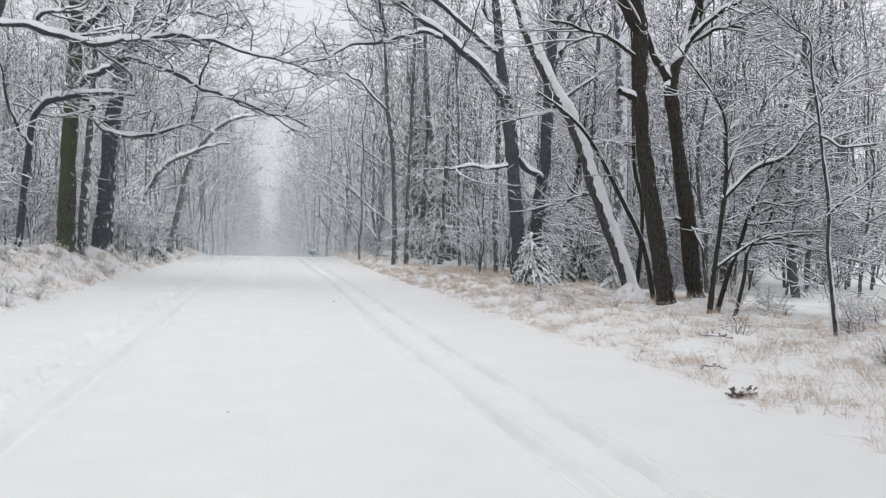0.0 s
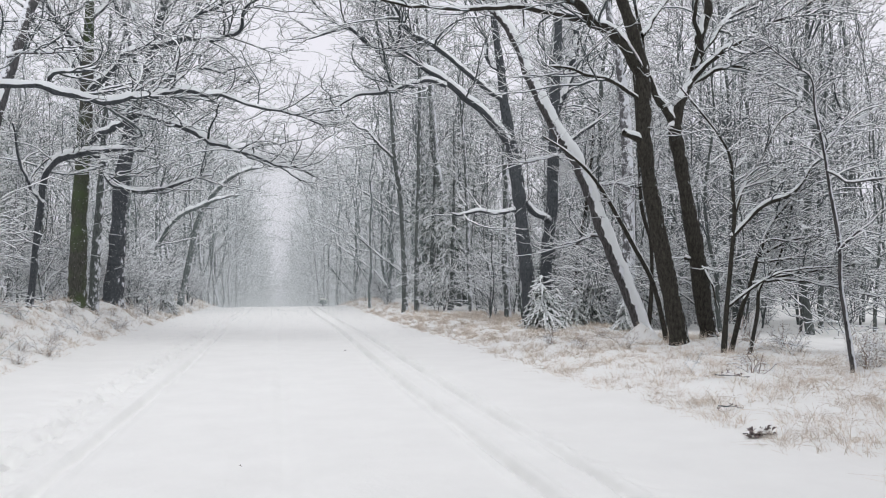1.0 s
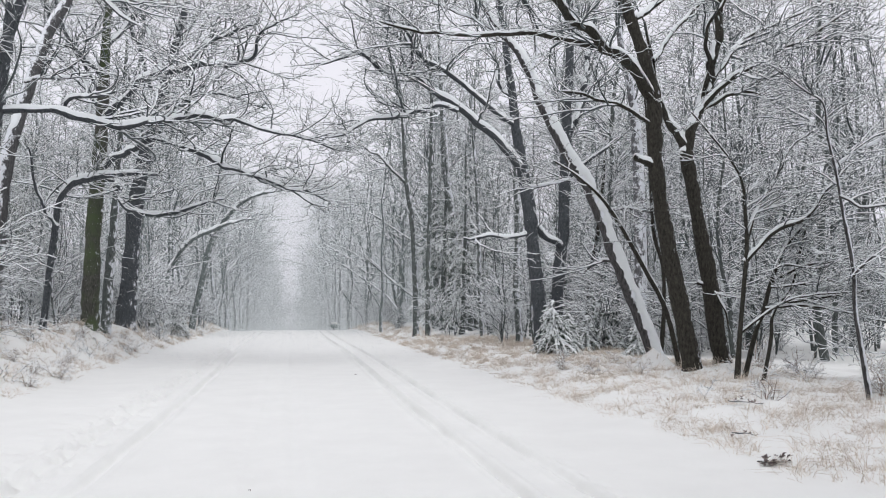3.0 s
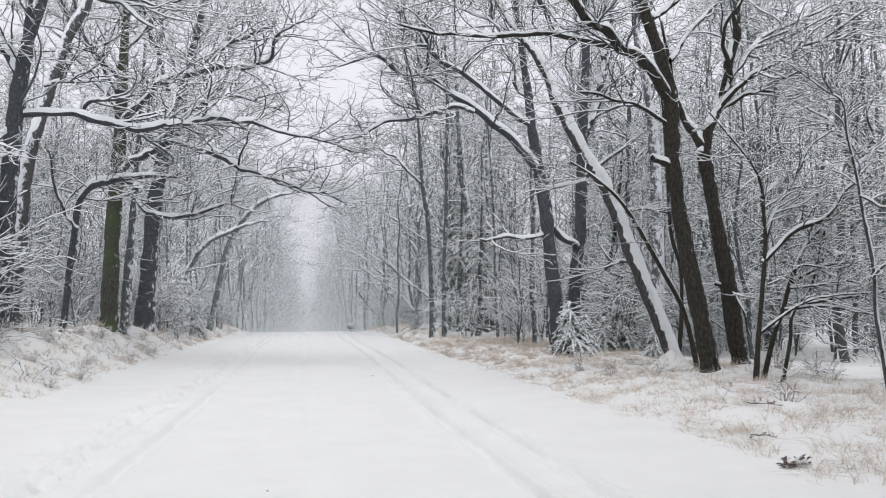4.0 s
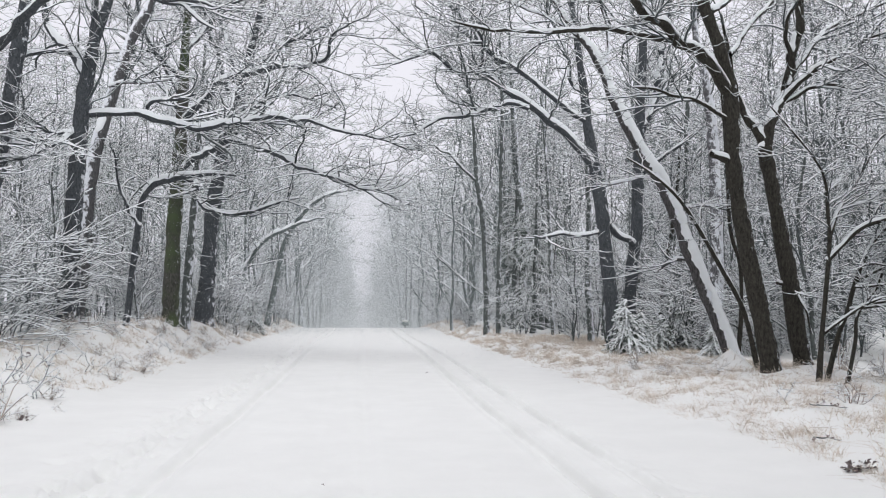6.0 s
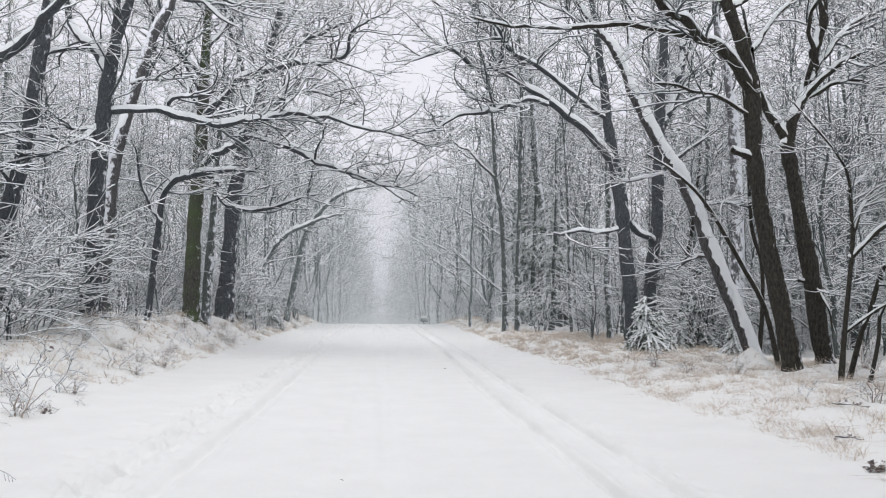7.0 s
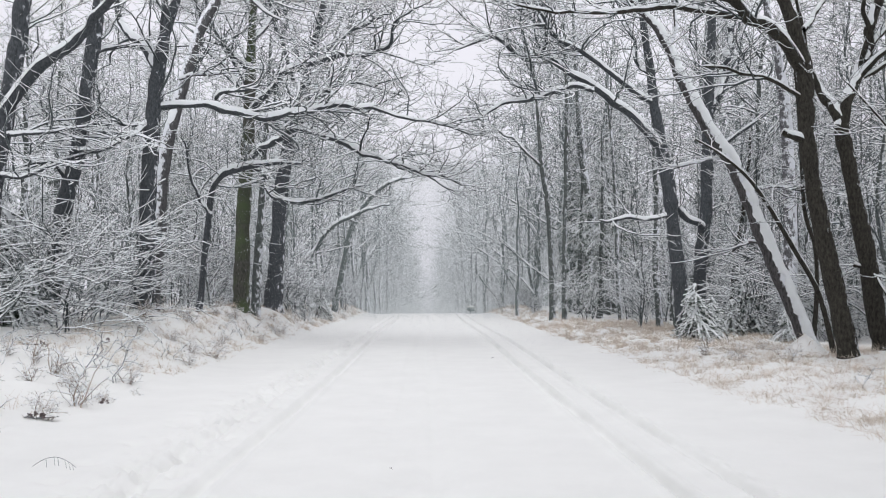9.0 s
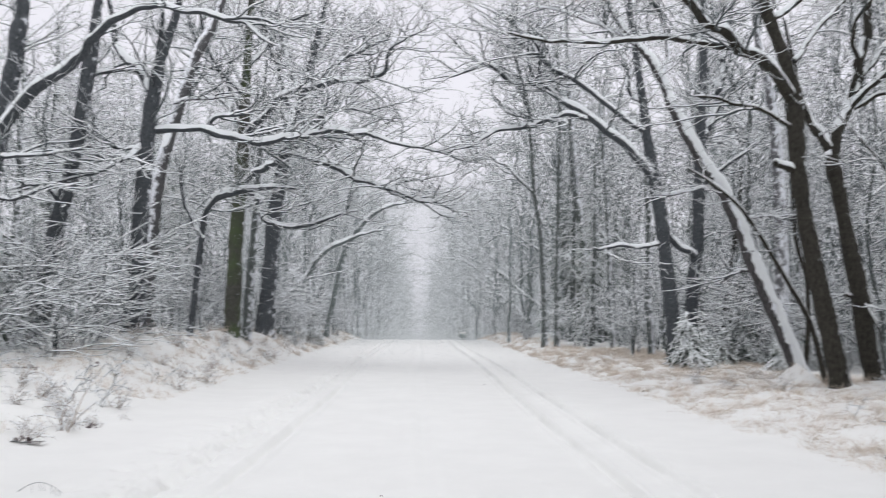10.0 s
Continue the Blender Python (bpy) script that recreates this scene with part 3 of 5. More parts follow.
tree = Tree("sapling", "bent dark sapling with level snowy branches", BARK, 310, 0.03, far=1)
tree.limb(26, (8.03, 13.8, 0.41, 0.045), (8.15, 13.7, 1.02, 0.041), (8.32, 13.7, 1.42, 0.037), (8.45, 13.6, 2.01, 0.036), (8.70, 13.5, 2.61, 0.032), (9.01, 13.4, 3.02, 0.028), (9.34, 13.4, 3.50, 0.020), (9.91, 13.3, 4.11, 0.012))
tree.limb(22, (8.35, 13.7, 1.40, 0.033), (8.59, 13.4, 1.57, 0.028), (9.13, 13.1, 1.66, 0.023), (9.76, 12.8, 1.78, 0.015))
tree.limb(20, (8.52, 13.7, 1.97, 0.029), (8.91, 13.5, 2.21, 0.024), (9.45, 13.4, 2.31, 0.020), (10.09, 13.2, 2.45, 0.012))
tree.limb(9, (7.84, 13.6, 1.07, 0.024), (8.16, 13.4, 1.40, 0.021), (8.51, 13.2, 1.64, 0.018), (8.95, 13.0, 1.74, 0.014), (9.50, 12.8, 1.74, 0.011))
tree.limb(9, (8.25, 13.5, 1.48, 0.022), (8.77, 13.3, 1.54, 0.020), (9.18, 13.1, 1.50, 0.017), (9.58, 13.0, 1.38, 0.015), (10.06, 12.8, 1.28, 0.012), (10.36, 12.6, 1.17, 0.010))
tree.limb(8, (8.36, 13.5, 1.86, 0.020), (8.76, 13.3, 1.87, 0.017), (9.16, 13.1, 1.97, 0.013), (9.54, 12.9, 1.86, 0.010))
tree.build(0.9)

tree = Tree("sapling", "thin dark sapling with snowy twigs", BARK, 311, 0.03, far=1)
tree.limb(24, (8.13, 13.4, 0.34, 0.032), (8.27, 13.4, 0.93, 0.032), (8.40, 13.5, 1.42, 0.028), (8.78, 13.5, 1.91, 0.020), (9.05, 13.6, 2.61, 0.016), (9.33, 13.6, 3.43, 0.012))
tree.build(0.8)

tree = Tree("sapling", "slim upright sapling on the snowy verge", SNOW_SIDED_BARK, 312, 0.03, far=0.9)
tree.limb(40, (7.98, 10.5, 0.09, 0.044), (7.90, 10.5, 0.67, 0.037), (7.79, 10.5, 1.47, 0.031), (7.71, 10.4, 2.03, 0.028), (7.58, 10.4, 2.81, 0.025), (7.50, 10.4, 3.36, 0.022), (7.38, 10.4, 3.90, 0.018), (7.26, 10.3, 4.32, 0.015), (6.98, 10.3, 4.50, 0.012), (6.48, 10.3, 4.83, 0.009))
tree.limb(4, (7.69, 10.4, 1.91, 0.019), (7.76, 10.1, 2.17, 0.015), (7.70, 9.8, 2.08, 0.009))
tree.limb(14, (7.53, 10.4, 3.05, 0.019), (7.73, 10.2, 2.89, 0.015), (8.06, 10.0, 2.91, 0.012), (8.55, 9.8, 2.95, 0.009))
tree.limb(16, (7.49, 10.4, 3.44, 0.019), (7.82, 10.5, 3.72, 0.016), (8.42, 10.7, 3.94, 0.013), (9.19, 10.8, 4.34, 0.010))
tree.build(0.8)

tree = Tree("oak_tree", "oak with moss-green trunk and wide snowy limbs", MOSSY_BARK, 313, 0.07, far=1.4, limb_bark=HAZED_OAK_BARK)
tree.limb(14, (-5.73, 26.0, 0.90, 0.294), (-5.75, 26.0, 1.46, 0.255), (-5.74, 26.0, 2.16, 0.240), (-5.72, 26.0, 3.56, 0.216), (-5.66, 26.0, 4.80, 0.209), (-5.62, 26.0, 6.04, 0.193), (-5.57, 26.0, 7.28, 0.170), (-5.54, 26.0, 8.54, 0.155), (-5.50, 26.0, 9.80, 0.124), (-5.45, 26.0, 11.06, 0.100), (-5.43, 26.0, 12.70, 0.062))
tree.limb(10, (-5.69, 26.0, 8.01, 0.054), (-6.12, 25.8, 8.90, 0.046), (-6.50, 25.5, 9.51, 0.038), (-6.99, 25.2, 10.11, 0.030), (-7.16, 25.0, 10.79, 0.022))
tree.limb(10, (-5.64, 26.0, 8.72, 0.046), (-6.06, 26.2, 9.65, 0.039), (-6.53, 26.3, 10.60, 0.031), (-6.80, 26.5, 11.56, 0.024))
tree.limb(10, (-5.57, 26.0, 7.30, 0.054), (-6.03, 25.8, 8.13, 0.046), (-6.78, 25.7, 8.94, 0.038), (-7.26, 25.5, 9.58, 0.023))
tree.limb(40, (-5.56, 26.0, 7.11, 0.108), (-4.98, 25.6, 7.60, 0.099), (-4.23, 25.2, 8.16, 0.090), (-3.32, 24.8, 8.40, 0.089), (-2.27, 24.4, 8.52, 0.080), (-1.50, 24.1, 8.47, 0.064), (-1.07, 23.7, 8.66, 0.049), (-0.94, 23.3, 9.11, 0.035), (-0.49, 22.9, 9.30, 0.027), (0.14, 22.5, 9.45, 0.020))
tree.limb(40, (-5.57, 26.0, 5.63, 0.093), (-4.96, 25.6, 6.03, 0.091), (-4.37, 25.1, 6.26, 0.090), (-3.79, 24.7, 6.33, 0.088), (-2.90, 24.2, 6.01, 0.086), (-2.04, 23.8, 5.57, 0.078), (-1.37, 23.3, 5.26, 0.062), (-0.87, 22.9, 5.03, 0.054), (-0.25, 22.4, 4.73, 0.040), (0.43, 22.0, 4.56, 0.026))
tree.limb(24, (-5.62, 26.0, 5.33, 0.070), (-5.27, 25.9, 5.34, 0.069), (-4.98, 25.7, 5.02, 0.061), (-4.86, 25.6, 4.48, 0.061), (-4.23, 25.4, 4.28, 0.053), (-3.44, 25.3, 4.28, 0.053), (-2.66, 25.1, 4.52, 0.045), (-1.88, 25.0, 4.71, 0.030))
tree.limb(14, (-5.54, 26.0, 8.36, 0.077), (-5.98, 25.8, 8.82, 0.069), (-6.36, 25.5, 9.28, 0.061), (-6.65, 25.2, 9.90, 0.053), (-6.77, 25.0, 10.86, 0.037))
tree.limb(12, (-5.52, 26.0, 9.26, 0.077), (-5.06, 26.3, 10.09, 0.070), (-4.85, 26.7, 10.94, 0.063), (-4.74, 27.0, 12.00, 0.040))
tree.build(1.6)

tree = Tree("bowed_tree", "thin dark tree bowed over under snow", HAZED_OAK_BARK, 314, 0.06, far=1.3)
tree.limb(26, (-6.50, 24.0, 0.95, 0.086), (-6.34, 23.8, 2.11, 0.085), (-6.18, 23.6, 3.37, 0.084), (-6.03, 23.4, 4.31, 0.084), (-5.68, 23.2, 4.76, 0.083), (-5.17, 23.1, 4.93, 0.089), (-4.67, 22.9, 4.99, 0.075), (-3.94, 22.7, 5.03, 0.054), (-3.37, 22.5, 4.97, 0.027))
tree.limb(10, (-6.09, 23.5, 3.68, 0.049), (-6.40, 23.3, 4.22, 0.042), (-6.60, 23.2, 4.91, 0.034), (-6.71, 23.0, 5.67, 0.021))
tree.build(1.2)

tree = Tree("oak_tree", "thick dark oak on the bank with snowy limbs", HAZED_OAK_BARK, 315, 0.06, far=1.5)
tree.limb(14, (-5.51, 30.0, 0.89, 0.357), (-5.45, 30.0, 1.86, 0.303), (-5.38, 30.0, 2.87, 0.276), (-5.26, 30.0, 4.90, 0.259), (-5.01, 30.0, 6.74, 0.223), (-4.71, 30.0, 7.97, 0.196), (-4.32, 30.0, 9.42, 0.161), (-4.02, 30.0, 10.87, 0.125), (-3.72, 30.0, 12.13, 0.107), (-3.38, 30.0, 13.81, 0.062))
tree.limb(12, (-4.82, 30.0, 9.06, 0.071), (-5.10, 29.8, 10.21, 0.062), (-5.41, 29.5, 10.94, 0.061), (-5.58, 29.2, 11.66, 0.043), (-5.67, 29.0, 12.57, 0.026))
tree.limb(12, (-4.38, 30.0, 9.27, 0.071), (-4.27, 30.2, 10.36, 0.063), (-3.70, 30.3, 11.27, 0.054), (-3.33, 30.5, 12.39, 0.036))
tree.limb(4, (-5.01, 30.0, 7.05, 0.098), (-5.36, 29.7, 7.59, 0.088), (-5.80, 29.3, 8.03, 0.070), (-6.07, 29.0, 8.19, 0.043))
tree.limb(26, (-4.65, 30.0, 8.08, 0.089), (-3.71, 29.2, 8.52, 0.087), (-3.03, 28.5, 8.63, 0.068), (-2.01, 27.8, 8.45, 0.050), (-0.85, 27.0, 7.89, 0.032))
tree.limb(22, (-4.26, 30.0, 9.63, 0.080), (-3.13, 29.3, 10.47, 0.070), (-2.08, 28.7, 10.86, 0.060), (-1.07, 28.0, 11.04, 0.042))
tree.limb(14, (-4.42, 30.0, 9.21, 0.080), (-4.79, 30.3, 10.56, 0.072), (-5.27, 30.7, 11.93, 0.064), (-5.44, 31.0, 13.34, 0.046))
tree.build(1.6)

tree = Tree("forest_tree", "slim grey trunk close beside the mossy oak", GREY_BARK, 316, 0.05, far=1.4)
tree.limb(20, (-5.72, 28.0, 0.93, 0.166), (-5.63, 28.0, 2.96, 0.142), (-5.56, 28.0, 4.10, 0.125), (-5.43, 28.0, 6.58, 0.092), (-5.34, 28.0, 8.50, 0.067), (-5.28, 28.0, 10.24, 0.042))
tree.build(1.3)

tree = Tree("oak_tree", "forked dark oak with a long level snowy limb", HAZED_OAK_BARK, 317, 0.06, far=1.2)
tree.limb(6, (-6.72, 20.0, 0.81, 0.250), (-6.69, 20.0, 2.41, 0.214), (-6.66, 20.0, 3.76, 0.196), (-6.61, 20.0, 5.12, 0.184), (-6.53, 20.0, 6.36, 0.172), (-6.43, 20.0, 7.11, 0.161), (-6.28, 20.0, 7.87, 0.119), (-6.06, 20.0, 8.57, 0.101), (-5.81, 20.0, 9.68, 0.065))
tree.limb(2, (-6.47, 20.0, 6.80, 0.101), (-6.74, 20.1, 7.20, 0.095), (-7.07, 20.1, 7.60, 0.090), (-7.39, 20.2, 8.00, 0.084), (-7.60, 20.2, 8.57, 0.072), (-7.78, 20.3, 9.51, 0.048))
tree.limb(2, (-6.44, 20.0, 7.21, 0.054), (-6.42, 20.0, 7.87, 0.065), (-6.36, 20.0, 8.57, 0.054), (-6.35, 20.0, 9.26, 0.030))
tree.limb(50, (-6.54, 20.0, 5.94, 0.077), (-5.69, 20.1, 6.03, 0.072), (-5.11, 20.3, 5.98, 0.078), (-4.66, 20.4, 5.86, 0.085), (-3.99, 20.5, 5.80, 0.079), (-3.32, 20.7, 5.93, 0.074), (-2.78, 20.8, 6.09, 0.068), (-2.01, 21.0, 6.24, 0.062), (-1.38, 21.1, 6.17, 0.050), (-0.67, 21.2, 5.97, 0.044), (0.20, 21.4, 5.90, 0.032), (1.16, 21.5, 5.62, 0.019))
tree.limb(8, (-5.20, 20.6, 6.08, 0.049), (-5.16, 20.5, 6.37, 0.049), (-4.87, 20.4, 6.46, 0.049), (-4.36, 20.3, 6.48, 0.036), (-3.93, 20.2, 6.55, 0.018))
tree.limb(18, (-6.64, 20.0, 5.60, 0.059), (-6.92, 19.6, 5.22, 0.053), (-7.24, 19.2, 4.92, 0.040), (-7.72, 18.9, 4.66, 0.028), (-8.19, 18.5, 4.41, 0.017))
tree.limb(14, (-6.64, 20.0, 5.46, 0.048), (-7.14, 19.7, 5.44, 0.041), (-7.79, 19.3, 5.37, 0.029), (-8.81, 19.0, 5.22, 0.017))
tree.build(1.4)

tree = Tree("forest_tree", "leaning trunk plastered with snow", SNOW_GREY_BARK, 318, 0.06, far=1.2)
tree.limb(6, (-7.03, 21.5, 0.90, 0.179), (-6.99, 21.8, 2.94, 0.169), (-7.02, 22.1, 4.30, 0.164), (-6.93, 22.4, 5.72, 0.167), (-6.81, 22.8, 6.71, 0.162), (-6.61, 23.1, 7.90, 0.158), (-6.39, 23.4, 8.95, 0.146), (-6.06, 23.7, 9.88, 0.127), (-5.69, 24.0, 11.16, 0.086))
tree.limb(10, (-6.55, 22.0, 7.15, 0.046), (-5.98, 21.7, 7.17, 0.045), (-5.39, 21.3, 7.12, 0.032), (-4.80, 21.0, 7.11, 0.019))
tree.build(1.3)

tree = Tree("oak_tree", "dark straight oak trunk leaning slightly", HAZED_OAK_BARK, 319, 0.05, far=1.1)
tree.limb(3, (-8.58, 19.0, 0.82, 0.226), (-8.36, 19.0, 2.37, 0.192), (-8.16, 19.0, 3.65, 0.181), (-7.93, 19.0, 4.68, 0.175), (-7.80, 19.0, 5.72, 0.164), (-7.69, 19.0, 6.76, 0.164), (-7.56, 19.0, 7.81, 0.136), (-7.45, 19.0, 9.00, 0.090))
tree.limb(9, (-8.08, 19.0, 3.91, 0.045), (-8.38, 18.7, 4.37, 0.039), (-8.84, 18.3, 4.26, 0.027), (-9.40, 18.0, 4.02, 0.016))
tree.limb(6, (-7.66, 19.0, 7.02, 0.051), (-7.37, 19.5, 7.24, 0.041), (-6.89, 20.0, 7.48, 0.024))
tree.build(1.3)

tree = Tree("oak_tree", "big dark oak with a heavy rising snowy limb", HAZED_OAK_BARK, 320, 0.06, far=1.1)
tree.limb(8, (-9.07, 17.0, 0.69, 0.243), (-8.85, 17.0, 2.85, 0.202), (-8.67, 17.0, 4.46, 0.172), (-8.47, 17.0, 5.85, 0.167), (-8.33, 17.0, 6.90, 0.162), (-8.21, 17.0, 8.08, 0.121))
tree.limb(9, (-8.70, 17.0, 4.98, 0.101), (-8.19, 16.7, 5.48, 0.099), (-7.49, 16.3, 6.02, 0.097), (-6.91, 16.0, 6.31, 0.095), (-6.36, 15.7, 6.59, 0.084), (-5.92, 15.3, 6.83, 0.068), (-5.29, 15.0, 7.11, 0.055), (-4.88, 14.9, 7.15, 0.050), (-4.46, 14.8, 7.00, 0.046), (-4.00, 14.6, 6.90, 0.042), (-3.52, 14.5, 6.74, 0.037), (-3.15, 14.4, 6.65, 0.030), (-2.87, 14.3, 6.38, 0.024), (-2.54, 14.2, 6.17, 0.016))
tree.limb(8, (-3.52, 14.5, 6.74, 0.028), (-2.78, 14.3, 6.68, 0.024), (-2.37, 14.2, 6.59, 0.020), (-1.90, 14.0, 6.68, 0.014))
tree.limb(7, (-8.61, 17.0, 4.69, 0.045), (-8.06, 16.7, 4.68, 0.040), (-7.24, 16.3, 4.66, 0.029), (-6.45, 16.0, 4.67, 0.014))
tree.limb(9, (-8.74, 17.0, 3.88, 0.045), (-7.85, 16.5, 3.81, 0.034), (-7.08, 16.0, 3.96, 0.024), (-6.24, 15.5, 3.94, 0.014))
tree.build(1.3)

# The pale bark colour here holds the distance haze.
tree = Tree("forest_tree", "small frosted, haze-paled tree leaning over the road edge", HAZED_FAR_BARK, 321, 0.06, far=1.5)
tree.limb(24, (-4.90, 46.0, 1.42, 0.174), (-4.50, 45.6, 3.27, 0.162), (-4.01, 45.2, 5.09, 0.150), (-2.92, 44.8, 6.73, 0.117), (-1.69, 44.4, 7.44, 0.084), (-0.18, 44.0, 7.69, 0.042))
tree.limb(24, (-6.40, 44.0, 1.43, 0.125), (-5.76, 43.5, 3.77, 0.113), (-4.83, 43.0, 4.91, 0.102), (-3.34, 42.5, 5.59, 0.080), (-1.88, 42.0, 5.97, 0.040))
tree.build(1.4)

tree = Tree("forest_tree", "thin dark upright trunk at the road edge", GREY_BARK, 322, 0.05, far=1.6)
tree.limb(26, (5.69, 38.0, 0.13, 0.134), (5.64, 38.0, 2.84, 0.123), (5.51, 38.0, 5.45, 0.113), (5.24, 38.0, 7.28, 0.103), (5.11, 38.0, 9.40, 0.082), (4.89, 38.0, 12.06, 0.051))
tree.limb(14, (5.19, 38.0, 7.28, 0.062), (4.30, 37.3, 7.94, 0.050), (3.33, 36.7, 8.56, 0.040), (2.29, 36.0, 8.53, 0.029))
tree.build(1.4)

tree = Tree("forest_tree", "slender straight trunk at the road edge", GREY_BARK, 323, 0.05, far=1.6)
tree.limb(28, (5.91, 36.0, 0.20, 0.107), (5.92, 36.0, 2.77, 0.097), (5.99, 36.0, 5.25, 0.088), (6.05, 36.0, 7.76, 0.088), (6.08, 36.0, 10.29, 0.078), (5.98, 36.0, 13.35, 0.049))
tree.build(1.4)

# The frosted bark of this and the next trunk also stands in for haze.
tree = Tree("forest_tree", "grey trunk further back in the wood", FROST_HAZE_BARK, 324, 0.05, far=1.8)
tree.limb(40, (8.18, 42.0, 0.12, 0.192), (8.13, 42.0, 2.99, 0.192), (8.26, 42.0, 5.31, 0.181), (7.91, 42.0, 7.94, 0.192), (7.77, 42.0, 10.00, 0.170), (7.63, 42.0, 12.66, 0.128), (7.48, 42.0, 15.95, 0.074))
tree.build(1.8)

tree = Tree("forest_tree", "slender pole tree in the wood", FROST_HAZE_BARK, 325, 0.05, far=1.5)
tree.limb(24, (7.88, 34.0, 0.03, 0.091), (7.77, 34.0, 2.25, 0.081), (7.74, 34.0, 4.60, 0.081), (7.61, 34.0, 7.46, 0.061), (7.38, 34.0, 10.34, 0.040))
tree.build(1.4)

tree = Tree("forest_tree", "slim grey trunk beside the dark oak", FROST_HAZE_BARK, 326, 0.05, far=1.4)
tree.limb(16, (8.34, 30.0, 0.50, 0.125), (8.25, 30.0, 2.58, 0.116), (8.31, 30.0, 4.26, 0.107), (8.26, 30.0, 6.16, 0.098), (8.24, 30.0, 8.08, 0.071))
tree.build(1.4)

tree = Tree("forest_tree", "thin bent stem behind the leaning tree", BARK, 327, 0.05, far=1.3)
tree.limb(22, (10.14, 28.0, 0.27, 0.083), (10.31, 28.0, 1.73, 0.083), (10.50, 28.0, 3.12, 0.075), (10.68, 28.0, 4.11, 0.067), (10.92, 28.0, 5.92, 0.050), (11.10, 28.0, 8.15, 0.033))
tree.build(1.2)

# ---- woodland behind: a few kinds grown once and copied ----
def grown_tree(name, label, seed, tall, radius, first, limbs, reach, bark, upright=0.5, second=4, twigs=3, coarse=1.0):
    """A forest tree: a tapered, slightly bent trunk, limbs, twigs and the snow on them."""
    rng = np.random.default_rng(seed)
    root = tagged(new(name), label, "tree", "woodland trees")
    n = 12
    bend = np.cumsum(rng.normal(size=(n, 2)) * 0.09, axis=0) * tall / 10
    P = np.zeros((1, n, 3))
    P[0, :, :2] = bend - bend[0]
    P[0, :, 2] = np.linspace(-0.3, tall, n)
    R = radius * np.linspace(1.1, 0.15, n)[None]
    part("trunk", mesh("trunk", *tubes(P, R, 7), bark), root)
    fine = 2 if coarse > 1.5 else 3
    P2, R2 = sprout(rng, P, R, limbs, 4 if coarse > 1.5 else 6, reach * 0.5, reach * 1.2, first, 0.98, upright * 0.2, 0.25, 0.5, 0.011 * coarse, 0.7)
    P3, R3 = sprout(rng, P2, R2, limbs * second, fine + 1, reach * 0.3, reach * 0.75, 0.12, 0.8, 0.10, 0.27, 0.6, 0.008 * coarse, 0.8)
    P4, R4 = sprout(rng, P3, R3, limbs * second * twigs, fine, reach * 0.14, reach * 0.42, 0.1, 0.8, 0.08, 0.3, 0.7, 0.006 * coarse, 0.8)
    # coarse far kinds take the twig colour with haze painted in
    part("crown", mesh("crown", *joined([tubes(P2, R2, 4), gutters(P3, R3), gutters(P4, R4)]), HAZED_TWIG if coarse > 1.5 else TWIG), root, "bare branches", "stuff")
    part("snow_cover", mesh("snow_cover", *joined([snow_roofs(P2, R2, 0.7 * R2 + 0.013, 3, rng), snow_roofs(P3, R3, 0.8 * R3 + 0.009, 3, rng), snow_roofs(P4[::2], R4[::2], 0.9 * R4[::2] + 0.006, 3, rng)]), TWIG_SNOW), root, "snow on the branches", "stuff")
    return root


def grown_shrub(name, label, seed, tall, stems, twigs, wood=None, group="undergrowth", arch=0.0):
    rng = np.random.default_rng(seed)
    root = tagged(new(name), label, "shrub" if tall > 1 else "weed", group)
    n = 6
    a = rng.uniform(0, 6.28, stems)
    out = rng.uniform(0.15, 0.9, stems)
    P = np.zeros((stems, n, 3))
    f = np.linspace(0, 1, n)
    P[:, :, 0] = np.cos(a)[:, None] * (0.07 * tall + out[:, None] * f ** 1.5 * tall * 0.7)
    P[:, :, 1] = np.sin(a)[:, None] * (0.07 * tall + out[:, None] * f ** 1.5 * tall * 0.7)
    P[:, :, 2] = rng.uniform(0.6, 1.1, stems)[:, None] * tall * f - 0.1
    P[:, :, 2] -= arch * 0.75 * tall * f ** 2.6 * out[:, None]
    P[:, :, :2] *= 1 + arch * 0.6
    P[:, 1:] += rng.normal(size=(stems, n - 1, 3)) * 0.05 * tall
    R = rng.uniform(0.008, 0.02, stems)[:, None] * min(1, 0.25 + 0.4 * tall) * np.linspace(1, 0.4, n)
    P2, R2 = sprout(rng, P, R, stems * twigs, 6 if arch else 4, 0.35 * tall, 0.8 * tall, 0.1, 0.75, 0.04, 0.34, 0.7, 0.005 * min(1, 0.4 + 0.3 * tall), 0.9)
    P3, R3 = sprout(rng, P2, R2, stems * twigs * 3, 3, 0.16 * tall, 0.42 * tall, 0.1, 0.8, 0.03, 0.36, 0.8, 0.004 * min(1, 0.4 + 0.3 * tall), 0.9)
    part("crown", mesh("crown", *joined([tubes(P, R, 4), gutters(P2, R2), gutters(P3, R3)]), wood or TWIG), root, "dark thin stems", "stuff")
    part("snow_cover", mesh("snow_cover", *joined([snow_roofs(q, r, 0.012 * min(1, tall) + 0.8 * r, 3, rng) for q, r in ((P, R), (P2, R2), (P3[::2], R3[::2]))]), TWIG_SNOW), root, "snow on the twigs", "stuff")
    return root


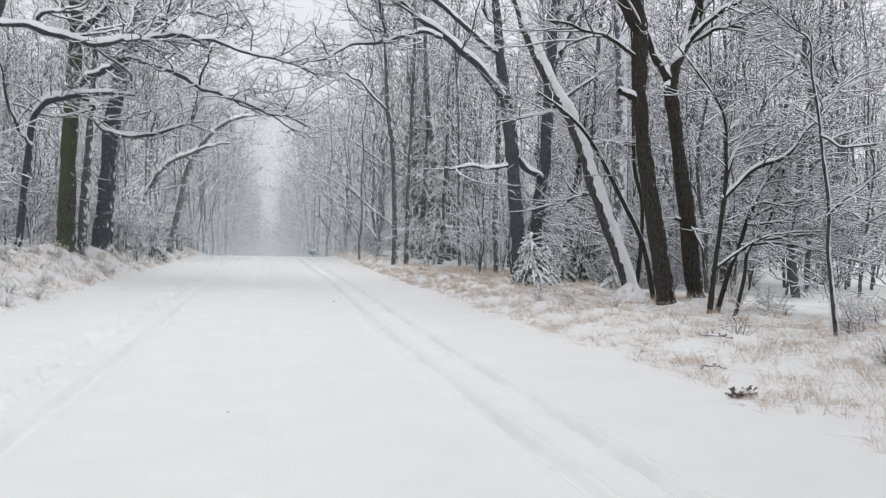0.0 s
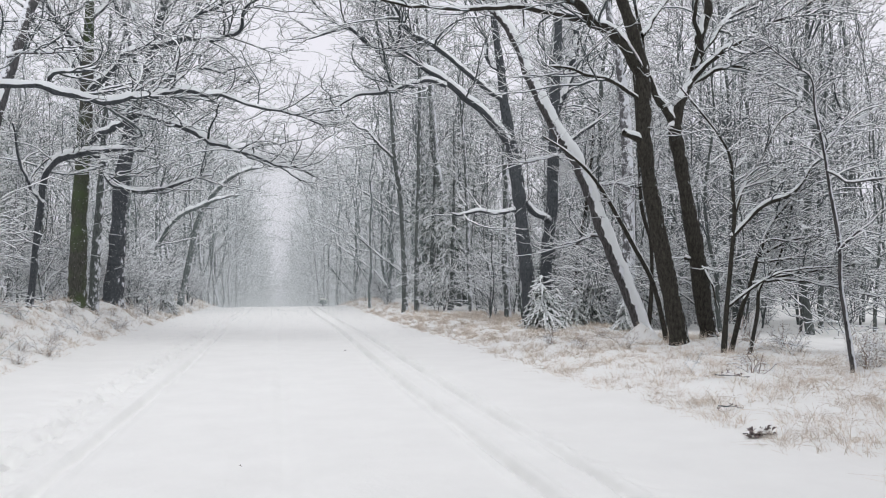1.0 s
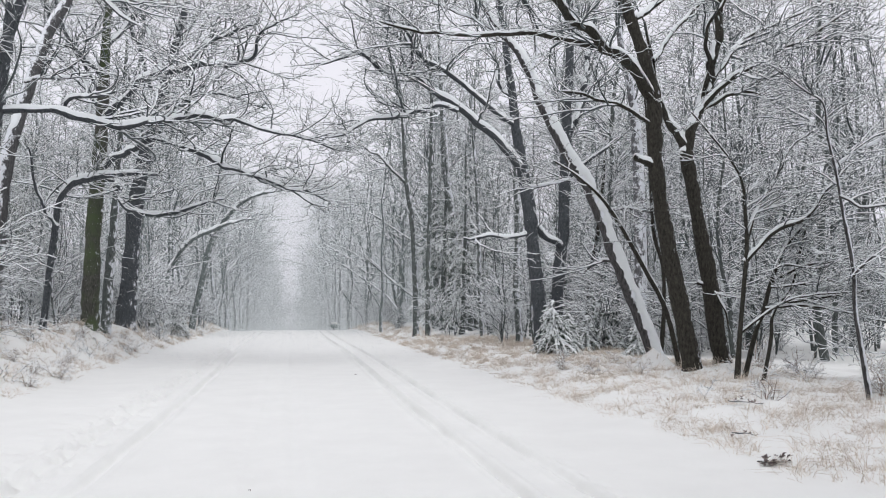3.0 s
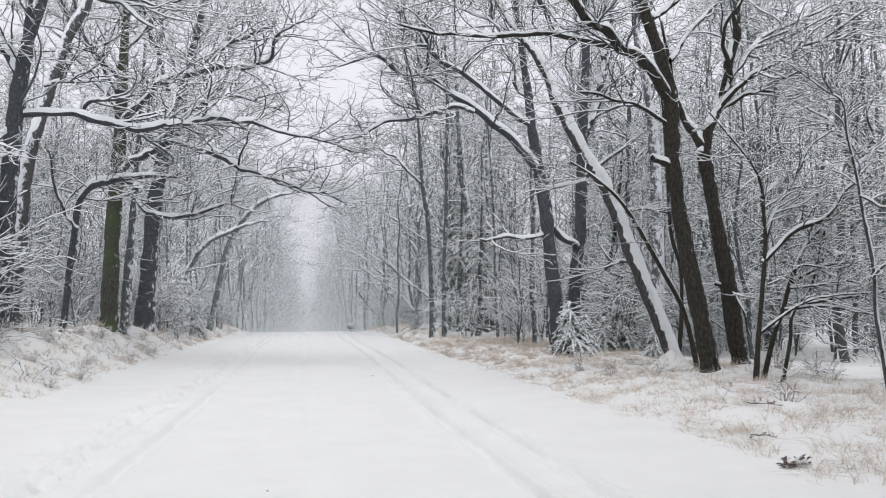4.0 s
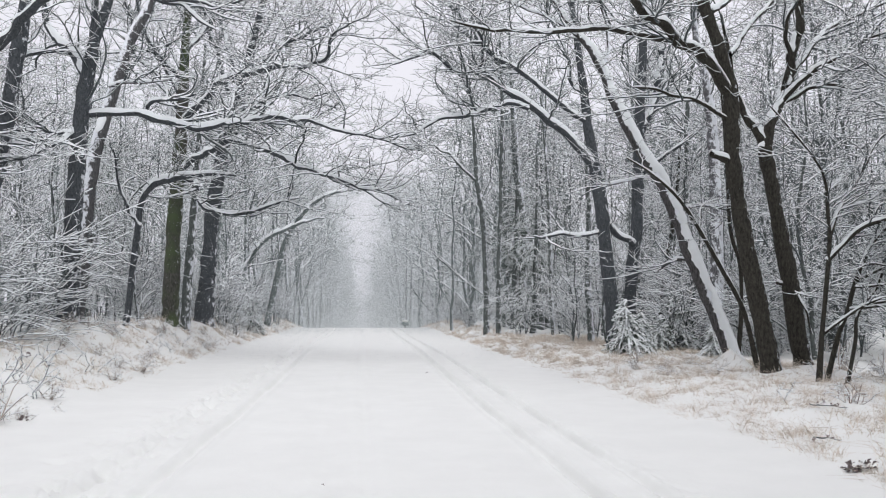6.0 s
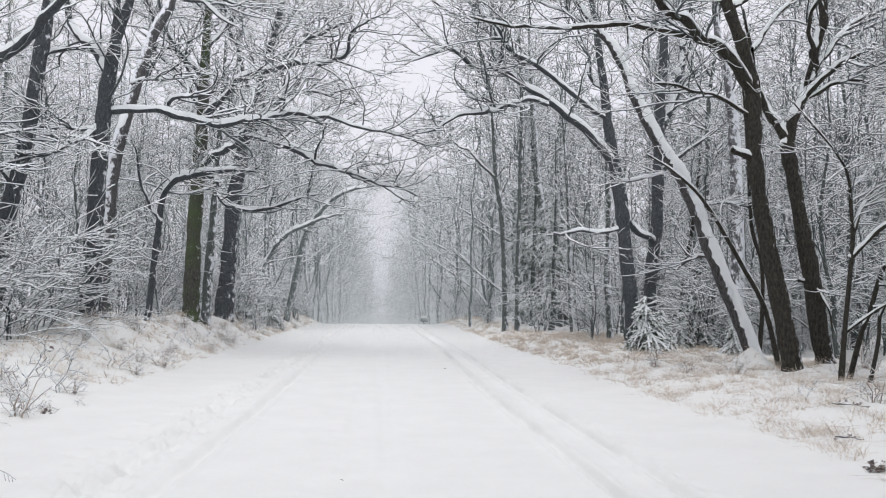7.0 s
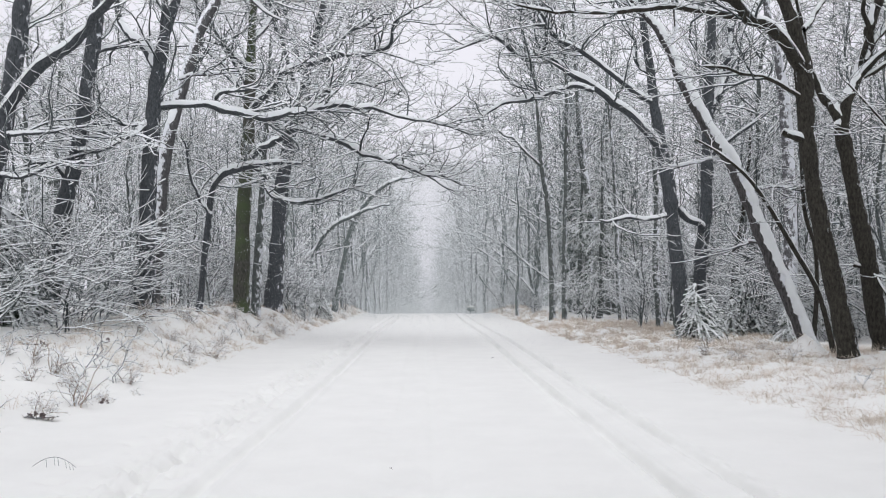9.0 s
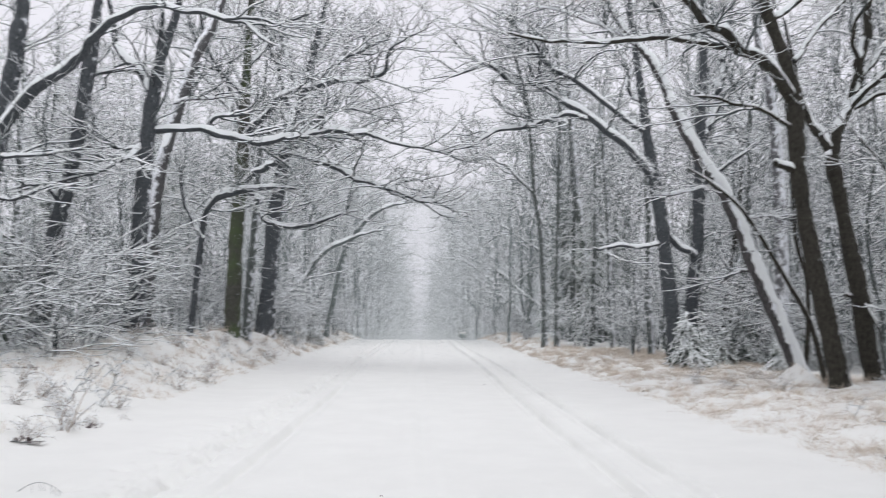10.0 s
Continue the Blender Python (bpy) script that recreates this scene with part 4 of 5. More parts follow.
def grown_conifer(name, label, seed, tall, spread, tiers, load=1.0, droop=0.85):
    """A conifer: whorls of drooping boughs fringed with needles, snow on each bough."""
    rng = np.random.default_rng(seed)
    root = tagged(new(name), label, "conifer", "conifers")
    P = np.zeros((1, 8, 3))
    P[0, :, 2] = np.linspace(-0.2, tall, 8)
    P[0, 1:, :2] += np.cumsum(rng.normal(size=(7, 2)) * 0.01 * tall, axis=0)
    R = 0.018 * tall * np.linspace(1, 0.12, 8)[None]
    part("trunk", mesh("trunk", *tubes(P, R, 7), GREY_BARK), root)
    count = tiers * 6
    h = rng.uniform(0.06, 0.97, count) ** 0.9
    a = rng.uniform(0, 6.28, count)
    length = spread * (1.04 - h) ** (0.55 if droop > 1 else 1.0) * rng.uniform(0.45 if droop > 1 else 0.6, 1.2, count)
    f = np.linspace(0, 1, 5)
    B = np.zeros((count, 5, 3))
    B[:, :, 0] = np.cos(a)[:, None] * length[:, None] * f
    B[:, :, 1] = np.sin(a)[:, None] * length[:, None] * f
    B[:, :, 2] = h[:, None] * tall + length[:, None] * (0.28 * f / max(droop, 1) ** 2 - (droop * rng.uniform(0.65, 1.2, count))[:, None] * f ** 1.6)
    BR = 0.012 * np.linspace(1, 0.3, 5)[None] * np.ones((count, 1))
    Q, q = sprout(rng, B, BR, count * 9, 3, 0.18 * spread, 0.36 * spread, 0.12, 0.8, -0.25, 0.15, 0.8, 0.006)
    N, nr = sprout(rng, Q, q, count * (22 if tall < 5 else 16), 2, 0.07 * spread, 0.18 * spread, 0.05, 0.9, -0.05, 0.1, 1.0, 0.012)
    part("foliage", mesh("foliage", *joined([tubes(B, BR, 4), tubes(Q, q + 0.003 * load, 3), tubes(N, nr, 3)]), NEEDLE), root, "dark green needle boughs", "stuff")
    part("snow_cover", mesh("snow_cover", *joined([snow_roofs(B, BR + 0.02 * load, 0.05 * load + 0 * BR, 3, rng), snow_roofs(Q, q + 0.013 * load, 0.026 * load + 0 * q, 3, rng)]), TWIG_SNOW), root, "snow on the boughs", "stuff")
    return root


NEAR_KINDS = [
    grown_tree("forest_tree", "slender bare forest tree dusted with snow", 101, 12, 0.075, 0.12, 26, 2.8, GREY_BARK),
    grown_tree("forest_tree", "tall grey bare tree with snowy branches", 102, 14, 0.11, 0.15, 26, 3.4, GREY_BARK),
    grown_tree("forest_tree", "thin leafless sapling with snow on its twigs", 103, 7, 0.04, 0.06, 22, 2.0, GREY_BARK),
    grown_tree("forest_tree", "bare oak among the woodland with snowy limbs", 104, 14, 0.15, 0.15, 28, 4.0, GREY_BARK),
    grown_tree("forest_tree", "thin leafless pole tree with snow on its twigs", 105, 11, 0.05, 0.10, 24, 2.1, FROST_HAZE_BARK),
    grown_tree("forest_tree", "snow-plastered bare tree in the wood", 106, 12, 0.10, 0.10, 26, 2.8, FROST_HAZE_BARK),
]
# Bark and twigs of the far kinds are paled for distance haze.
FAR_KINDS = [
    grown_tree("forest_tree", "slender bare tree far down the snowy road", 131, 15, 0.10, 0.06, 22, 3.0, HAZED_FAR_BARK, second=3, twigs=2, coarse=2.1),
    grown_tree("forest_tree", "tall bare tree far down the snowy road", 132, 18, 0.14, 0.06, 24, 4.0, HAZED_FAR_BARK, second=3, twigs=2, coarse=2.3),
    grown_tree("forest_tree", "wide bare tree leaning over the far road", 133, 14, 0.12, 0.05, 24, 4.8, HAZED_FAR_BARK, second=3, twigs=2, coarse=2.3),
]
# Coarser still, with the same haze-pale colours.
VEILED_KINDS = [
    grown_tree("forest_tree", "bare tree painted pale for distance haze", 141, 15, 0.10, 0.05, 20, 3.2, HAZED_FAR_BARK, second=3, twigs=1, coarse=3.2),
    grown_tree("forest_tree", "tall tree painted pale for distance haze", 142, 18, 0.14, 0.05, 22, 4.0, HAZED_FAR_BARK, second=3, twigs=1, coarse=3.4),
    grown_tree("forest_tree", "crooked tree painted pale for distance haze", 143, 14, 0.12, 0.05, 22, 4.6, HAZED_FAR_BARK, second=3, twigs=1, coarse=3.4),
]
TREE_KINDS = NEAR_KINDS + FAR_KINDS + VEILED_KINDS


def arching_brush(name, label, seed, long, stems):
    """Long stems from one stool, all bowed the same way under snow, with flat sprays of twigs."""
    rng = np.random.default_rng(seed)
    root = tagged(new(name), label, "shrub", "undergrowth")
    n = 14
    f = np.linspace(0, 1, n)
    a = rng.normal(size=stems) * 0.75
    L = long * rng.uniform(0.6, 1.1, stems)
    rise, fall = rng.uniform(0.35, 1.15, stems), rng.uniform(0.35, 0.85, stems)
    P = np.zeros((stems, n, 3))
    P[:, :, 0] = rng.uniform(-0.5, 0.5, stems)[:, None] + np.cos(a)[:, None] * L[:, None] * f ** 1.2
    P[:, :, 1] = rng.uniform(-0.4, 0.4, stems)[:, None] + np.sin(a)[:, None] * L[:, None] * f ** 1.2
    P[:, :, 2] = L[:, None] * (rise[:, None] * f - fall[:, None] * np.minimum(rise, 1.0)[:, None] * f ** 2) + 0.1 * f - 0.1
    P[:, 1:] += np.cumsum(rng.normal(size=(stems, n - 1, 3)) * 0.045 * long / 2, axis=1)
    R = rng.uniform(0.008, 0.016, stems)[:, None] * np.linspace(1, 0.35, n)
    P2, R2 = sprout(rng, P, R, stems * 7, 8, 0.2 * long, 0.5 * long, 0.15, 1.0, 0.06, 0.26, 0.65, 0.006, 0.6, 0.0085, 0.4)
    P3, R3 = sprout(rng, P2, R2, stems * 18, 5, 0.1 * long, 0.26 * long, 0.1, 0.95, 0.05, 0.30, 0.7, 0.0045, 0.5, 0.008, 0.3)
    part("crown", mesh("crown", *joined([tubes(P, R, 5), tubes(P2, R2, 3), gutters(P3, R3)]), TWIG), root, "dark thin stems", "stuff")
    part("snow_cover", mesh("snow_cover", *joined([snow_roofs(P, R, 0.009 + 0.7 * R, 5, rng), snow_roofs(P2, R2, 0.006 + 0.8 * R2, 3, rng), snow_roofs(P3[::3], R3[::3], 0.005 + 0.7 * R3[::3], 3, rng)]), TWIG_SNOW), root, "snow along the bowed stems", "stuff")
    return root


ARCHING = [
    arching_brush("arching_shrub", "arching shrub bowed down by snow on every stem", 117, 2.6, 8),
    arching_brush("arching_shrub", "wide shrub of long stems bent under snow", 118, 3.1, 7),
]
SHRUB_KINDS = [
    grown_shrub("bare_shrub", "bare shrub with every twig snow-laden", 111, 1.7, 9, 6),
    grown_shrub("bare_shrub", "tangled bare undergrowth covered in snow", 112, 2.4, 10, 6),
    grown_shrub("bare_shrub", "low bare bush capped with snow", 113, 1.1, 10, 5),
]
WEED_KINDS = [
    grown_shrub("dead_weed", "small dead weed poking out of the snow", 114, 0.5, 7, 3, TAN_STEM, "weeds"),
    grown_shrub("dead_weed", "low tangle of dead stalks dusted with snow", 115, 0.38, 9, 3, TAN_STEM, "weeds"),
    grown_shrub("dead_weed", "thin dark woody stalks standing in snow", 116, 0.6, 3, 2, TWIG, "weeds"),
]
CONIFER_KINDS = [
    grown_conifer("small_fir", "young fir with snow-laden boughs", 121, 1.9, 1.0, 12, 0.95, 1.25),
    grown_conifer("pine_tree", "dark green conifer dusted with snow in the wood", 122, 15, 3.0, 16, 0.8),
]
for ob in TREE_KINDS + ARCHING + SHRUB_KINDS + WEED_KINDS + CONIFER_KINDS:
    ob.location = (0, -30 - 4 * random.random(), 0)


def stand(kind, x, y, size=1.0, turn=None):
    ob = copy_thing(kind, pose(x, y, height(x, y) - 0.02, 0, 0, random.uniform(0, 360) if turn is None else turn))
    ob.scale = (size, size, size * random.uniform(0.9, 1.1))
    return ob


def scatter(count, x0, x1, y0, y1, gap, taken):
    done = 0
    for _ in range(count * 30):
        x, y = random.uniform(x0, x1), random.uniform(y0, y1)
        if -0.62 * y - 1 < x < 0.92 * y + 1 and all((x - a) ** 2 + (y - b) ** 2 > gap * gap for a, b in taken):
            taken.append((x, y))
            yield x, y
            done += 1
            if done == count:
                return


random.seed(7)
taken = []
WEIGHTS = (5, 3, 6, 2, 6, 3)
STANDS = ((36, 10.5, 26, 19, 38, 1.3), (34, 7.0, 30, 38, 56, 1.5), (20, 7.0, 34, 56, 80, 1.8), (14, 24, 40, 30, 60, 2.0), (28, 5.4, 20, 80, 150, 1.8), (18, 5.0, 12, 150, 260, 2.2), (16, 4.9, 6.4, 44, 140, 3.0), (16, 4.2, 5.6, 95, 160, 2.5), (16, -5.6, -4.2, 95, 160, 2.5), (14, 3.4, 4.6, 160, 260, 3.0), (14, -4.6, -3.4, 160, 260, 3.0),
          (13, -20, -8.5, 24, 38, 1.8), (6, -17, -10.5, 20, 32, 1.4), (24, -24, -6.0, 38, 56, 1.5), (22, -24, -6.0, 56, 80, 1.8), (28, -20, -5.2, 80, 150, 1.8), (18, -12, -5.0, 150, 260, 2.2), (12, 13, 22, 19.5, 27, 1.6), (16, -6.4, -4.9, 42, 140, 3.0), (9, 6.5, 13, 42, 66, 1.5), (5, -11, -6.5, 42, 66, 1.5))
distant, behind = [], []
for count, x0, x1, y0, y1, gap in STANDS:
    for x, y in scatter(count, x0, x1, y0, y1, gap, taken):
        size = random.uniform(0.75, 1.25) if x > 0 or y > 60 else random.uniform(0.65, 0.98)
        if y < 80:
            stand(random.choices(NEAR_KINDS, WEIGHTS if x > 0 else (6, 3, 2, 1, 8, 1))[0] if y < 40 else random.choice(FAR_KINDS), x, y, size)
        else:
            distant.append((random.choice(VEILED_KINDS), x, y, size))
# Unseen trees beside and behind the camera, added to block sky light.
for _ in range(62):
    x, y = random.choice((-1, 1)) * random.uniform(5.4, 15), random.uniform(-32, -3)
    behind.append((random.choice(VEILED_KINDS), x, y, random.uniform(0.8, 1.2)))
for _ in range(44):
    y = random.uniform(-3, 10)
    x = max(5.6, 0.9 * y + 5.5) + random.uniform(0, 9) if random.random() < 0.5 else -max(5.6, 0.62 * y + 5.5) - random.uniform(0, 9)
    behind.append((random.choice(VEILED_KINDS), x, y, random.uniform(0.8, 1.2)))


def joined_stand(label, trees):
    """Many trees too far off to count, or out of view, as one thing."""
    root = tagged(new("far_woods"), label, "woods", kind="stuff")
    pieces = {}
    for kind, x, y, size in trees:
        turn = random.uniform(0, 2 * math.pi)
        c, d = math.cos(turn) * size, math.sin(turn) * size
        for o in kind.children:
            v = np.empty(3 * len(o.data.vertices), np.float32)
            o.data.vertices.foreach_get("co", v)
            f = np.empty(len(o.data.loops), np.int32)
            o.data.loops.foreach_get("vertex_index", f)
            v = v.reshape(-1, 3) @ np.array(((c, d, 0), (-d, c, 0), (0, 0, size))) + (x, y, height(x, y) - 0.02)
            pieces.setdefault((o.name.split(".")[0], o.data.materials[0]), []).append((v, f.reshape(-1, 4)))
    for (name, mat), some in pieces.items():
        part(name, mesh(name, *joined(some), mat), root, kind="stuff")


joined_stand("bare trees painted pale for distance haze", distant)
# out of view; only dims the snow of the near road
joined_stand("unseen trees added to dim the near road", behind)
for count, x0, x1, y0, y1 in ((15, 7.0, 13, 24, 40), (9, -9.5, -6.4, 27, 42), (8, 10.5, 15, 20, 25)):
    for x, y in scatter(count, x0, x1, y0, y1, 0.8, []):
        stand(NEAR_KINDS[2], x, y, random.uniform(0.6, 1.0))
for count, x0, x1, y0, y1, gap in ((9, 11.0, 20, 22, 34, 0.9), (4, 7.7, 12.5, 23, 28, 0.8), (24, 6.8, 16, 29, 50, 0.9), (8, 6.3, 18, 50, 70, 1.1), (9, -10.0, -7.0, 16.5, 20, 0.7), (13, -15, -6.2, 22, 60, 1.1), (26, -7.0, -5.0, 33, 62, 0.8), (10, 5.2, 7.0, 44, 66, 0.9), (12, 10.0, 19, 20.5, 26, 0.7), (12, -9.5, -5.6, 28, 40, 0.7)):
    for x, y in scatter(count, x0, x1, y0, y1, gap, []):
        stand(random.choice(SHRUB_KINDS), x, y, random.uniform(0.7, 1.3))
for count, x0, x1, y0, y1, gap in ((34, -6.6, -4.5, 12.5, 27, 0.35), (12, -6.4, -4.4, 8, 13, 0.5), (14, -5.6, -4.5, 24, 46, 0.6), (9, 4.9, 8.5, 7, 20, 0.8), (20, 8.0, 13, 10, 16.5, 0.5), (5, -8.5, -5, 8.5, 12, 0.8)):
    for x, y in scatter(count, x0, x1, y0, y1, gap, []):
        stand(random.choice(WEED_KINDS), x, y, random.uniform(0.6, 1.25))
for k, (x, y, s, turn) in enumerate(((-8.2, 14.8, 1.0, 10), (-8.8, 16.0, 1.15, -15), (-7.2, 17.0, 0.85, 25), (-9.4, 14.4, 1.0, -12), (-7.6, 18.6, 0.9, 40), (14.4, 19.4, 1.1, 150), (16.2, 18.4, 1.1, 190), (10.4, 21.6, 0.8, 100))):
    stand(ARCHING[k % 2], x, y, s, turn)
for x, y, k, s in ((-4.4, 9.8, 1, 0.8), (-4.35, 11.4, 1, 0.7), (-4.7, 10.3, 0, 0.6), (-4.2, 12.2, 1, 0.6), (-4.6, 13.0, 0, 0.8), (-5.0, 11.8, 1, 0.7)):
    stand(WEED_KINDS[k], x, y, s)
for x, y, k, s in ((7.1, 22.0, 0, 0.85), (7.7, 22.6, 0, 0.55), (9.3, 24.0, 0, 0.9), (10.3, 22.4, 0, 0.75), (8.9, 20.6, 0, 0.5), (7.7, 42.5, 1, 0.66), (8.9, 41, 1, 0.6), (7.5, 36.5, 1, 0.58), (8.2, 46, 1, 0.72), (11.2, 48, 1, 0.95), (11.9, 57, 1, 1.0), (9.6, 43, 1, 0.75), (-9.9, 34, 1, 0.6), (-12.5, 40, 1, 0.8), (-15, 34, 1, 0.8), (11, 60, 1, 0.8), (-5.15, 39.5, 0, 0.85), (-5.9, 37.2, 0, 0.6), (8.6, 23.5, 0, 0.6), (-9.2, 15.5, 0, 0.9), (-8.9, 17.6, 0, 1.2)):
    stand(CONIFER_KINDS[k], x, y, s)
for ob in TREE_KINDS + ARCHING + SHRUB_KINDS + WEED_KINDS + CONIFER_KINDS:
    for o in (*ob.children, ob):
        bpy.data.objects.remove(o)


def far_wood(seed, count, x0, x1, y0, y1, low, tall, stout=1.0):
    """The uncountable stems and twigs deep in the wood."""
    rng = np.random.default_rng(seed)
    x = rng.uniform(x0, x1, count)
    y = rng.uniform(y0, y1, count)
    n = 5
    P = np.zeros((count, n, 3))
    P[:, :, 0], P[:, :, 1] = x[:, None], y[:, None]
    P[:, :, :2] += np.cumsum(rng.normal(size=(count, n, 2)) * 0.25, axis=1)
    P[:, :, 2] = np.linspace(0, 1, n) * rng.uniform(0.5 * tall, tall, count)[:, None] + low
    R = stout * rng.uniform(0.05, 0.17, count)[:, None] * np.linspace(1, 0.2, n)
    P2, R2 = sprout(rng, P, R, count * 6, 3, 1.5, 4.0, 0.1, 0.8, 0.15, 0.25, 0.5, 0.02 * stout)
    P3, R3 = sprout(rng, P2, R2, count * 10, 2, 0.6, 1.8, 0.1, 0.8, 0.15, 0.2, 0.6, 0.015 * stout)
    # twig colour paled as if seen through haze
    wood = tagged(new("far_woods", mesh("far_woods", *joined([tubes(P, R, 4), gutters(P2, R2), gutters(P3, R3)]), HAZED_TWIG)), "dense bare woodland far behind, painted haze grey", "woods", kind="stuff")
    part("snow_cover", mesh("snow_cover", *snow_roofs(P2, R2, 0.02 + 0 * R2, 3), TWIG_SNOW), wood, "snow on the far branches", "stuff")


far_wood(201, 600, 28, 110, 20, 190, -0.5, 19)
far_wood(202, 430, -110, -28, 20, 190, -0.5, 19)
far_wood(203, 110, -45, -5, 300, 400, -12, 25, 2.2)
far_wood(204, 140, 5, 60, 300, 400, -12, 25, 2.2)


# ---- verges: dry grass through the snow ----
def dry_grass(name, label, seed, tufts, x0, x1, y0, y1, blades=9, tall=1.0):
    """Tufts of thin bent blades, thicker in patches."""
    rng = np.random.default_rng(seed)
    x = rng.uniform(x0, x1, tufts * 4)
    y = y0 + (y1 - y0) * rng.random(tufts * 4) ** 1.25
    keep = lumps(x, y, 41, 1.6) + 0.6 * lumps(x, y, 42, 0.6) + rng.uniform(-0.35, 0.35, len(x)) > -0.03
    x, y = x[keep][:tufts], y[keep][:tufts]
    size = np.repeat(rng.uniform(0.45, 1.3, len(x)) * tall, blades)
    sway = np.repeat(rng.uniform(0, 6.28, len(x)), blades)
    x, y = np.repeat(x, blades), np.repeat(y, blades)
    m = len(x)
    x, y = x + rng.normal(size=m) * 0.045 * size, y + rng.normal(size=m) * 0.045 * size
    z = ground_height(x, y)
    a, lean, long = sway + rng.normal(size=m) * 1.3, rng.uniform(0.25, 1.5, m), rng.uniform(0.06, 0.25, m) * size
    f = np.linspace(0, 1, 3)
    out, up = (lean * long)[:, None] * f ** 1.7, long[:, None] * (f - 0.42 * lean[:, None] * f ** 2.4)
    P = np.stack([x[:, None] + np.cos(a)[:, None] * out, y[:, None] + np.sin(a)[:, None] * out, z[:, None] - 0.02 + up], -1)
    R = rng.uniform(0.0013, 0.0030, m)[:, None] * np.linspace(1, 0.35, 3) * np.clip(y / 13, 0.85, 2.4)[:, None]
    tagged(new(name, mesh(name, *gutters(P, R), GRASS)), label, "grass", kind="stuff")


dry_grass("dry_grass", "tan dry grass standing through the snow on the verge", 51, 4300, 4.3, 9.4, 5.0, 34, 8)
dry_grass("dry_grass", "tan dry grass standing through the snow on the verge", 52, 700, 4.4, 6.6, 34, 66)
dry_grass("dry_grass", "tan dry grass standing through the snow on the bank", 53, 1800, -7.0, -4.35, 14.0, 62, 8, 0.95)
dry_grass("dry_grass", "sparse dry grass in deep snow", 54, 60, -9, -4.6, 9, 16)


# ---- small flakes added in place of haze, to veil the distance ----
def falling_snow(seed, count, y0, y1, x0, spread, low, rise):
    rng = np.random.default_rng(seed)
    y = y0 + (y1 - y0) * rng.random(count)
    x = rng.uniform(-1, 1, count) * (x0 + spread * y) + 0.6 * (spread > 0.2) * spread * y
    # thinned along the road axis to leave a bright column in the haze
    thin = rng.random(count) < 0.42 * np.exp(-(x / (0.019 * y)) ** 2)
    x = np.where(thin, rng.normal(size=count) * 0.09 * y, x)
    z = crest(y) + rng.random(count) ** low * (2 + rise * y)
    c = np.stack([x, y, z], -1)
    u, v = rng.normal(size=(count, 3)), rng.normal(size=(count, 3))
    s = (rng.uniform(0.00022, 0.00034, count) * y)[:, None]
    u = u / np.linalg.norm(u, axis=1, keepdims=True) * s
    v = v / np.linalg.norm(v, axis=1, keepdims=True) * s
    verts = np.stack([c + 1.3 * u, c + 1.3 * v, c - u - v], 1)
    tagged(new("falling_snow", mesh("falling_snow", verts.reshape(-1, 3), np.arange(count * 3).reshape(-1, 3), HAZE_FLAKE)), "fine grey flakes added as haze over the road", "snowfall", kind="stuff")


falling_snow(61, 900000, 46, 180, 3, 0.09, 1.6, 0.17)
falling_snow(62, 300000, 22, 110, 5, 0.30, 1.9, 0.26)


# ---- small things on the verges ----
def box_mesh(name, mat, sx, sy, sz, bevel, rough=0.0, seed=1):
    bm = bmesh.new()
    bmesh.ops.create_cube(bm, size=1, matrix=Matrix.Diagonal((sx, sy, sz, 1)))
    bmesh.ops.bevel(bm, geom=bm.edges[:], offset=bevel, segments=3, affect='EDGES')
    rng = random.Random(seed)
    for v in bm.verts:
        v.co += Vector([rng.uniform(-rough, rough) for _ in range(3)])
    me = bpy.data.meshes.new(name)
    bm.to_mesh(me)
    bm.free()
    me.materials.append(mat)
    for p in me.polygons:
        p.use_smooth = True
    return me


def roadside_box(x, y):
    root = tagged(new("roadside_box"), "small dark roadside box capped with snow", "box")
    root.location = (x, y, height(x, y) - 0.05)
    for name, me, z in (("post", box_mesh("post", TWIG, 0.1, 0.1, 0.5, 0.01), 0.25), ("body", box_mesh("body", HAZED_TWIG, 0.48, 0.4, 0.26, 0.04), 0.60), ("snow_cap", box_mesh("snow_cap", SNOW, 0.52, 0.44, 0.14, 0.06, 0.01), 0.79)):
        part(name, me, root).location = (0, 0, z)


roadside_box(3.1, 60.0)


